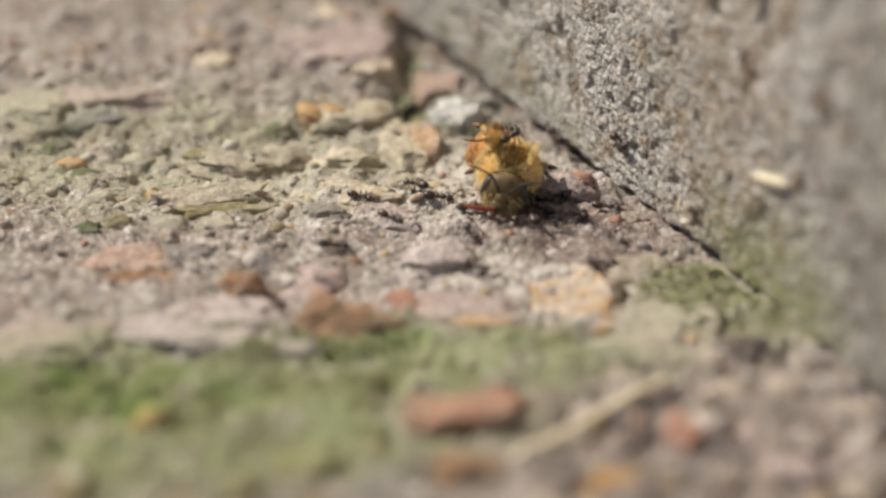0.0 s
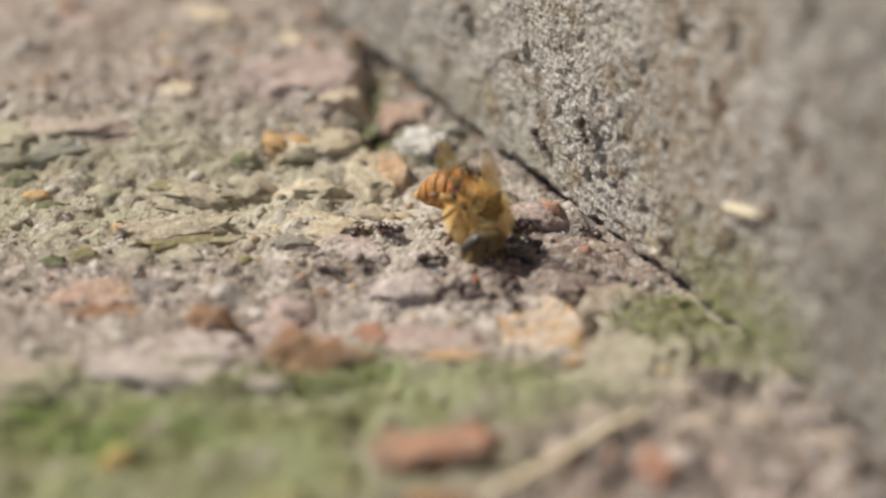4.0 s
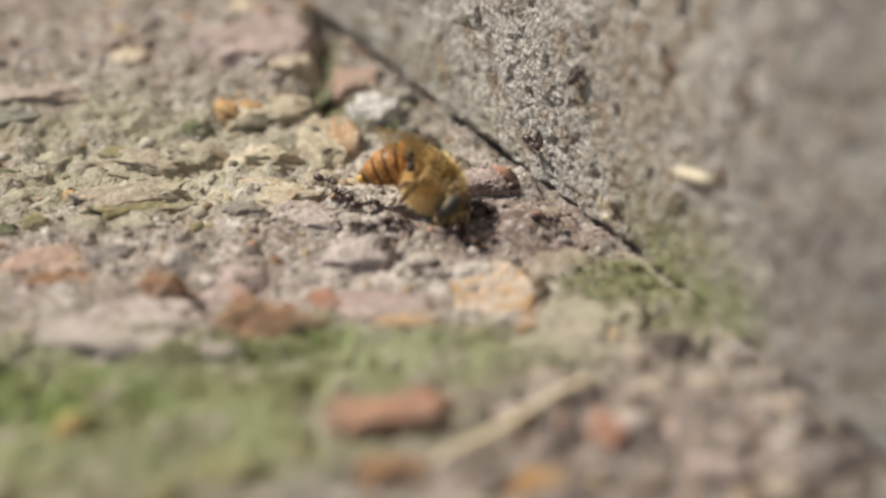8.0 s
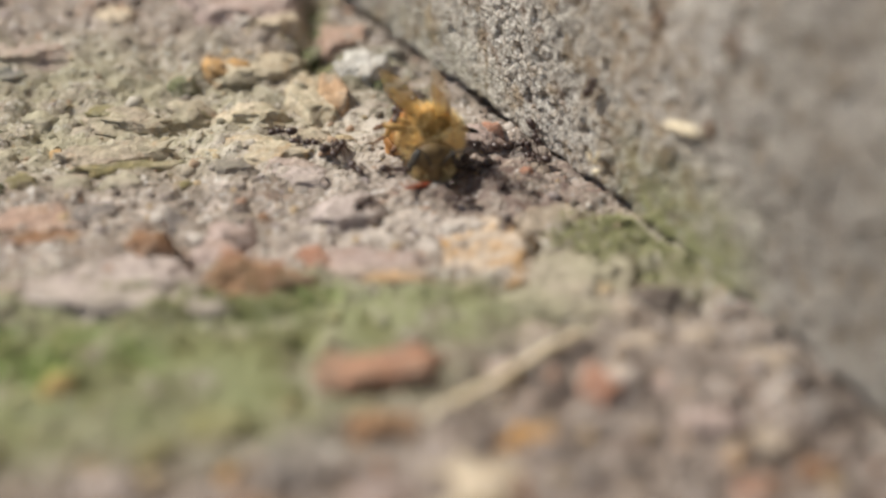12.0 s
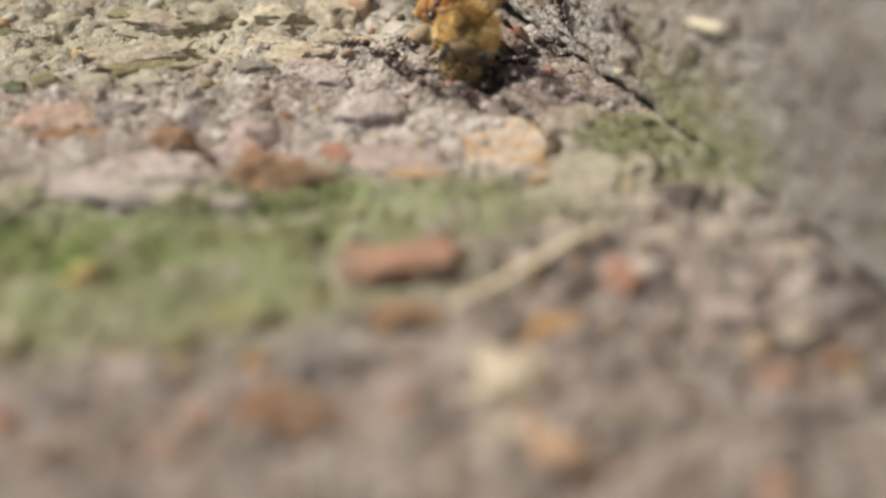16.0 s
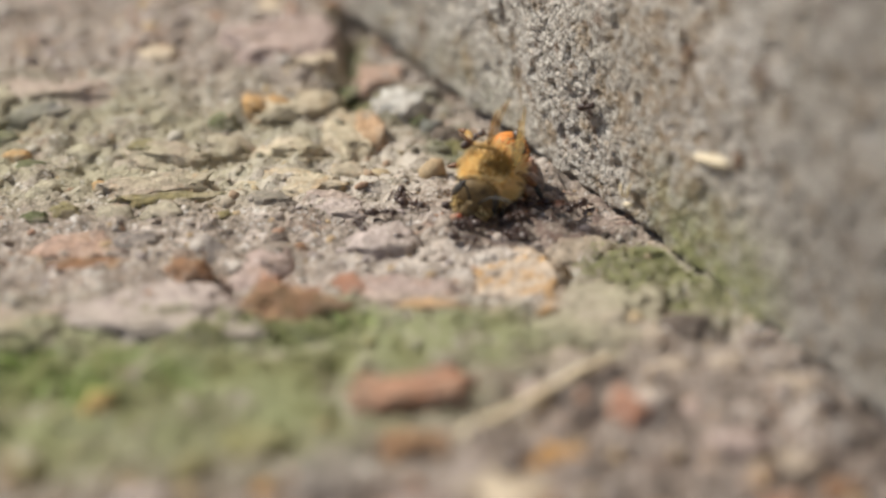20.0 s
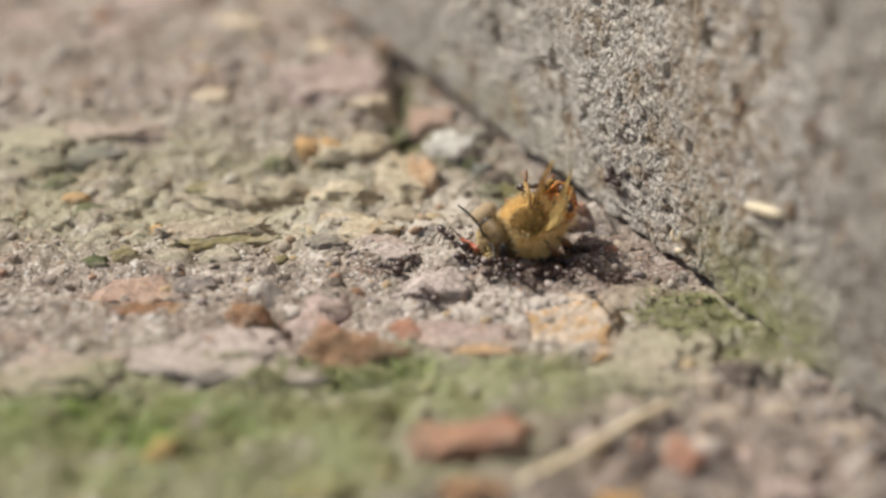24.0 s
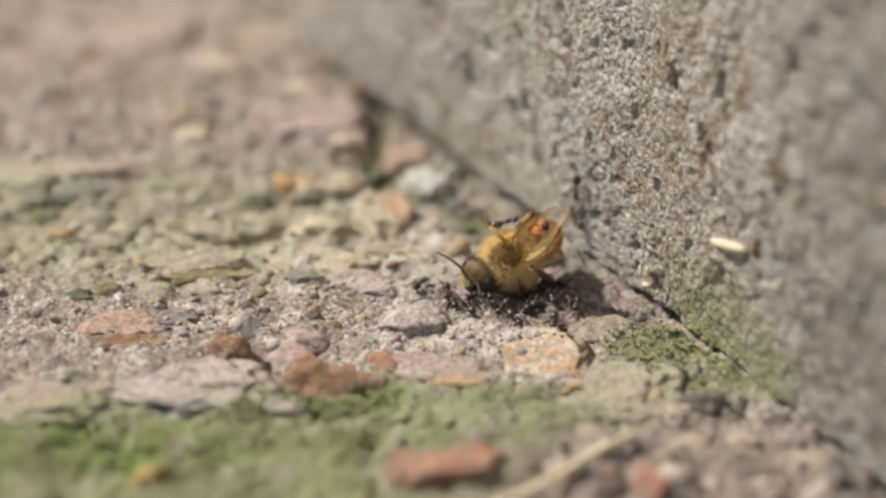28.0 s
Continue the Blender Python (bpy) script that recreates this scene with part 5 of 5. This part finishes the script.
        return Matrix.Translation((p.x * MM, p.y * MM, v * MM)) @ m @ pose(0, 0, 0, 0, 0, turn)

    # two ants cling to the bee's back and rings
    for k, (x, y, z, yaw, pitch) in enumerate(((0.0, -0.4, 2.0, 150, 0), (-1.5, 0.4, 1.25, 40, -8))):
        spot = bee_joint(x, y, z, 0, pitch, yaw)
        if k:
            walk(ANTS[16], [(t, m @ r @ spot) for (t, m), (_, r) in zip(bee_rows, rear_rows)])
        else:
            walk(ANTS[17], [(t, m @ bee_joint(x - 0.5, y - 1.70 * min(max(t - 0.5, 0), 1), z - 0.85 * min(max(t - 0.5, 0), 1), 60 * min(max(t - 0.5, 0), 1)) @ pose(0, 0, 0, 0, 0, yaw)) for t, m in bee_rows])
    # and some bite at it from below and keep to its side
    for k, (dx, dy, yaw) in enumerate(((2.7, -1.2, 150), (3.6, 0.3, 190), (1.6, -3.4, 80), (-2.9, -2.6, 20))):
        rows = [(t, at(m.translation.x / MM + dx + 0.4 * math.sin(3.1 * t + k), m.translation.y / MM + dy + 0.5 * math.sin(2.3 * t + 2 * k), yaw + 25 * math.sin(1.7 * t + k))) for t, m in bee_rows]
        walk(ANTS[18 + k], rows)
    walk(ANTS[0], [(0, at(-12.8, 14.8, -34)), (2, at(-8.5, 11.9, -114)), (5, at(-13.5, 12.9, -34)), (7, at(-9.0, 15.8, 46)), (9, at(-8.6, 17.4, -34)), (11, at(-8.3, 15.5, -74)), (15, at(-9.1, 15.8, 6)), (17, at(-5.2, 17.7, -74)), (19, at(-8.7, 12.4, 6)), (21, at(-9.0, 13.5, 1)), (24, at(-6.5, 13.6, -9)), (26, at(-5.7, 13.9, -44)), (28, at(-6.2, 13.3, -87))])
    walk(ANTS[1], [(0, at(-16.6, 9.8, 0)), (2, at(-1.3, 9.8, 80)), (5, at(-1.2, 11.1, 66)), (7, at(-0.5, 12.5, 108)), (9, at(-0.5, 11.9, 138)), (11, at(-0.1, 10.9, 177)), (15, at(-1.7, 11.0, 98)), (17, at(-1.9, 12.3, 124)), (19, at(-1.6, 11.8, 191)), (21, at(-3.1, 11.5, 163)), (24, at(-3.1, 11.5, 166)), (26, at(-3.3, 10.8, 144)), (28, at(-4.3, 10.9, 111))])
    walk(ANTS[2], [(0, at(-6.3, 12.8, -62)), (2, at(-5.0, 11.1, -98)), (5, at(-5.5, 8.0, -178)), (7, at(-6.0, 13.7, -98)), (9, at(-3.0, 11.4, -27)), (11, at(3.9, 7.9, -107)), (15, at(-0.6, 6.4, -27)), (17, at(4.0, 12.0, -107)), (19, at(3.1, 10.5, -175)), (21, at(0.0, 10.3, -252)), (24, at(-0.7, 12.4, -313)), (26, at(0.3, 13.4, -393)), (28, at(0.2, 12.2, -454))])
    walk(ANTS[3], [(0, at(-15.5, 18.4, -23)), (2, at(-13.5, 18.4, 20)), (5, at(-13.3, 19.0, 100)), (7, at(-14.1, 21.2, 20)), (9, at(-10.3, 22.0, -60)), (11, at(-11.2, 19.0, 6)), (15, at(-6.4, 19.5, 86)), (17, at(-6.9, 21.4, 166)), (19, at(-11.4, 10.8, 86)), (21, at(-9.7, 11.2, 138)), (24, at(-11.4, 12.7, 58)), (26, at(-8.9, 13.3, 68)), (28, at(-8.4, 14.6, 68))])
    walk(ANTS[4], [(0, at(-11.3, 20.1, 149)), (2, at(-11.3, 19.1, 179)), (5, at(-10.5, 18.4, 148)), (7, at(-10.7, 18.4, 129)), (9, at(-10.4, 18.5, 142)), (11, at(-10.3, 18.6, 62)), (15, at(-9.1, 19.1, 142)), (17, at(-12.0, 20.5, 222)), (19, at(-9.3, 17.6, 302)), (21, at(-7.4, 17.0, 222)), (24, at(-8.5, 17.6, 302)), (26, at(3.0, 17.0, 266)), (28, at(2.5, 9.1, 266))])
    walk(ANTS[5], [(0, at(-9.4, 18.8, 3)), (2, at(-8.8, 15.8, -77)), (5, at(-16.4, 9.8, 3)), (7, at(4.2, 15.9, -33)), (9, at(5.5, 15.1, 47)), (11, at(5.6, 18.5, 127)), (15, at(3.1, 17.3, 207)), (17, at(0.8, 13.1, 243)), (19, at(1.0, 12.8, 323)), (21, at(2.1, 14.4, 280)), (24, at(2.4, 12.8, 318)), (26, at(2.1, 11.7, 277)), (28, at(2.2, 12.8, 287))])
    walk(ANTS[6], [(0, at(-1.3, 21.3, 80)), (2, at(-0.9, 23.1, -0)), (5, at(-0.8, 19.7, 80)), (7, at(-1.8, 23.1, -0)), (9, at(-0.3, 20.6, 11)), (11, at(3.8, 21.4, 12)), (15, at(4.1, 21.9, 10)), (17, at(5.8, 22.2, -70)), (19, at(7.7, 15.3, -150)), (21, at(4.3, 16.6, -89)), (24, at(4.4, 11.0, -9)), (26, at(4.9, 16.1, -89)), (28, at(4.3, 11.9, -98))])
    walk(ANTS[7], [(0, at(1.0, 21.5, -119)), (2, at(0.3, 21.6, -160)), (5, at(0.5, 21.1, -116)), (7, at(0.7, 22.3, -80)), (9, at(0.5, 22.5, -75)), (11, at(0.6, 22.1, -84)), (15, at(0.8, 20.5, -100)), (17, at(0.5, 18.7, -78)), (19, at(2.1, 11.6, -98)), (21, at(1.3, 10.7, -57)), (24, at(1.1, 11.2, -49)), (26, at(0.8, 10.7, 31)), (28, at(1.1, 12.4, 80))])
    walk(ANTS[8], [(0, at(-2.3, 14.9, 172)), (2, at(-2.2, 14.7, 252)), (5, at(-4.0, 4.8, 172)), (7, at(-7.1, 14.1, 208)), (9, at(-11.0, 12.1, 128)), (11, at(-16.3, 25.2, 208)), (15, at(-7.6, 13.7, 128)), (17, at(-8.6, 23.9, 208)), (19, at(-8.6, 7.9, 128)), (21, at(-7.9, 10.8, 208)), (24, at(-9.2, 7.0, 128)), (26, at(-9.8, 9.8, 129)), (28, at(-8.8, 10.3, 120))])
    walk(ANTS[9], [(0, at(-4.5, 14.3, -44)), (2, at(-2.8, 10.5, -61)), (5, at(-0.4, 6.1, -68)), (7, at(-1.4, 5.9, -148)), (9, at(-5.8, 8.1, -195)), (11, at(-7.8, 8.7, -275)), (15, at(-5.0, 12.4, -355)), (17, at(-4.0, 11.1, -435)), (19, at(-3.6, 8.1, -355)), (21, at(-1.7, 10.2, -389)), (24, at(-1.9, 9.6, -408)), (26, at(-1.4, 9.8, -377)), (28, at(-0.6, 9.5, -423))])
    walk(ANTS[10], [(0, at(1.6, 16.9, -219)), (2, at(-0.5, 18.6, -206)), (5, at(-1.0, 18.2, -228)), (7, at(-0.1, 18.5, -225)), (9, at(0.6, 18.4, -198)), (11, at(-0.6, 18.8, -118)), (15, at(0.1, 14.5, -121)), (17, at(0.4, 14.9, -137)), (19, at(-0.3, 14.0, -139)), (21, at(-4.0, 10.9, -90)), (24, at(-4.2, 10.4, -10)), (26, at(-0.6, 13.9, -90)), (28, at(-1.6, 11.5, -112))])
    walk(ANTS[11], [(0, at(3.7, 8.6, -190)), (2, at(3.1, 10.8, -110)), (5, at(3.8, 7.6, -190)), (7, at(1.7, 8.1, -256)), (9, at(0.1, 14.8, -336)), (11, at(2.8, 13.3, -256)), (15, at(1.4, 15.0, -265)), (17, at(1.9, 15.6, -193)), (19, at(-0.8, 16.3, -273)), (21, at(3.0, 16.0, -193)), (24, at(0.1, 15.7, -273)), (26, at(1.9, 15.8, -353)), (28, at(3.4, 12.8, -423))])
    walk(ANTS[12], [(0, at(-5.7, 7.0, -27)), (2, at(-4.3, 9.7, -14)), (5, at(-4.2, 8.7, -17)), (7, at(-0.8, 7.7, 63)), (9, at(-13.1, 14.5, 95)), (11, at(-13.7, 21.7, 15)), (15, at(-7.3, 15.4, -8)), (17, at(-6.5, 15.0, -88)), (19, at(-7.7, 14.5, -8)), (21, at(-6.0, 15.5, -22)), (24, at(-6.2, 15.6, 2)), (26, at(-7.2, 16.0, -69)), (28, at(-5.7, 12.1, -69))])
    walk(ANTS[13], [(0, at(3.9, 18.6, -7)), (2, at(5.9, 18.3, 73)), (5, at(4.1, 21.0, 153)), (7, at(2.3, 21.1, 158)), (9, at(1.9, 21.9, 199)), (11, at(1.6, 21.7, 159)), (15, at(2.1, 21.5, 115)), (17, at(3.1, 21.5, 195)), (19, at(1.6, 20.6, 231)), (21, at(-6.1, 10.9, 177)), (24, at(-12.6, 11.3, 150)), (26, at(-12.5, 12.1, 70)), (28, at(-3.4, 12.0, -1))])
    walk(ANTS[14], [(0, on_wall(20.7, 0.4, 169)), (2, on_wall(16.2, 1.3, 89)), (5, on_wall(18.3, 4.5, 169)), (7, on_wall(13.2, 1.3, 136)), (9, on_wall(8.8, 5.5, 216)), (11, on_wall(8.3, 1.1, 136)), (15, on_wall(9.9, 2.4, 152)), (17, on_wall(6.3, 4.3, 72)), (19, on_wall(9.0, 5.6, 152)), (21, on_wall(2.4, 8.5, 232)), (24, on_wall(10.4, 3.4, 152)), (26, on_wall(10.0, 3.6, 83)), (28, on_wall(10.2, 6.0, 83))])
    walk(ANTS[15], [(0, on_wall(9.7, 4.2, 170)), (2, on_wall(9.2, 4.0, 90)), (5, on_wall(10.1, 10.0, 168)), (7, on_wall(3.0, 11.5, 248)), (9, on_wall(5.5, 10.5, 203)), (11, on_wall(1.7, 8.9, 221)), (15, on_wall(-1.0, 6.6, 297)), (17, on_wall(-0.4, 5.5, 353)), (19, on_wall(6.3, 4.7, 347)), (21, on_wall(10.7, 3.7, 267)), (24, on_wall(9.5, 3.5, 187)), (26, on_wall(3.6, 6.9, 267)), (28, on_wall(10.5, 3.1, 331))])


motions()
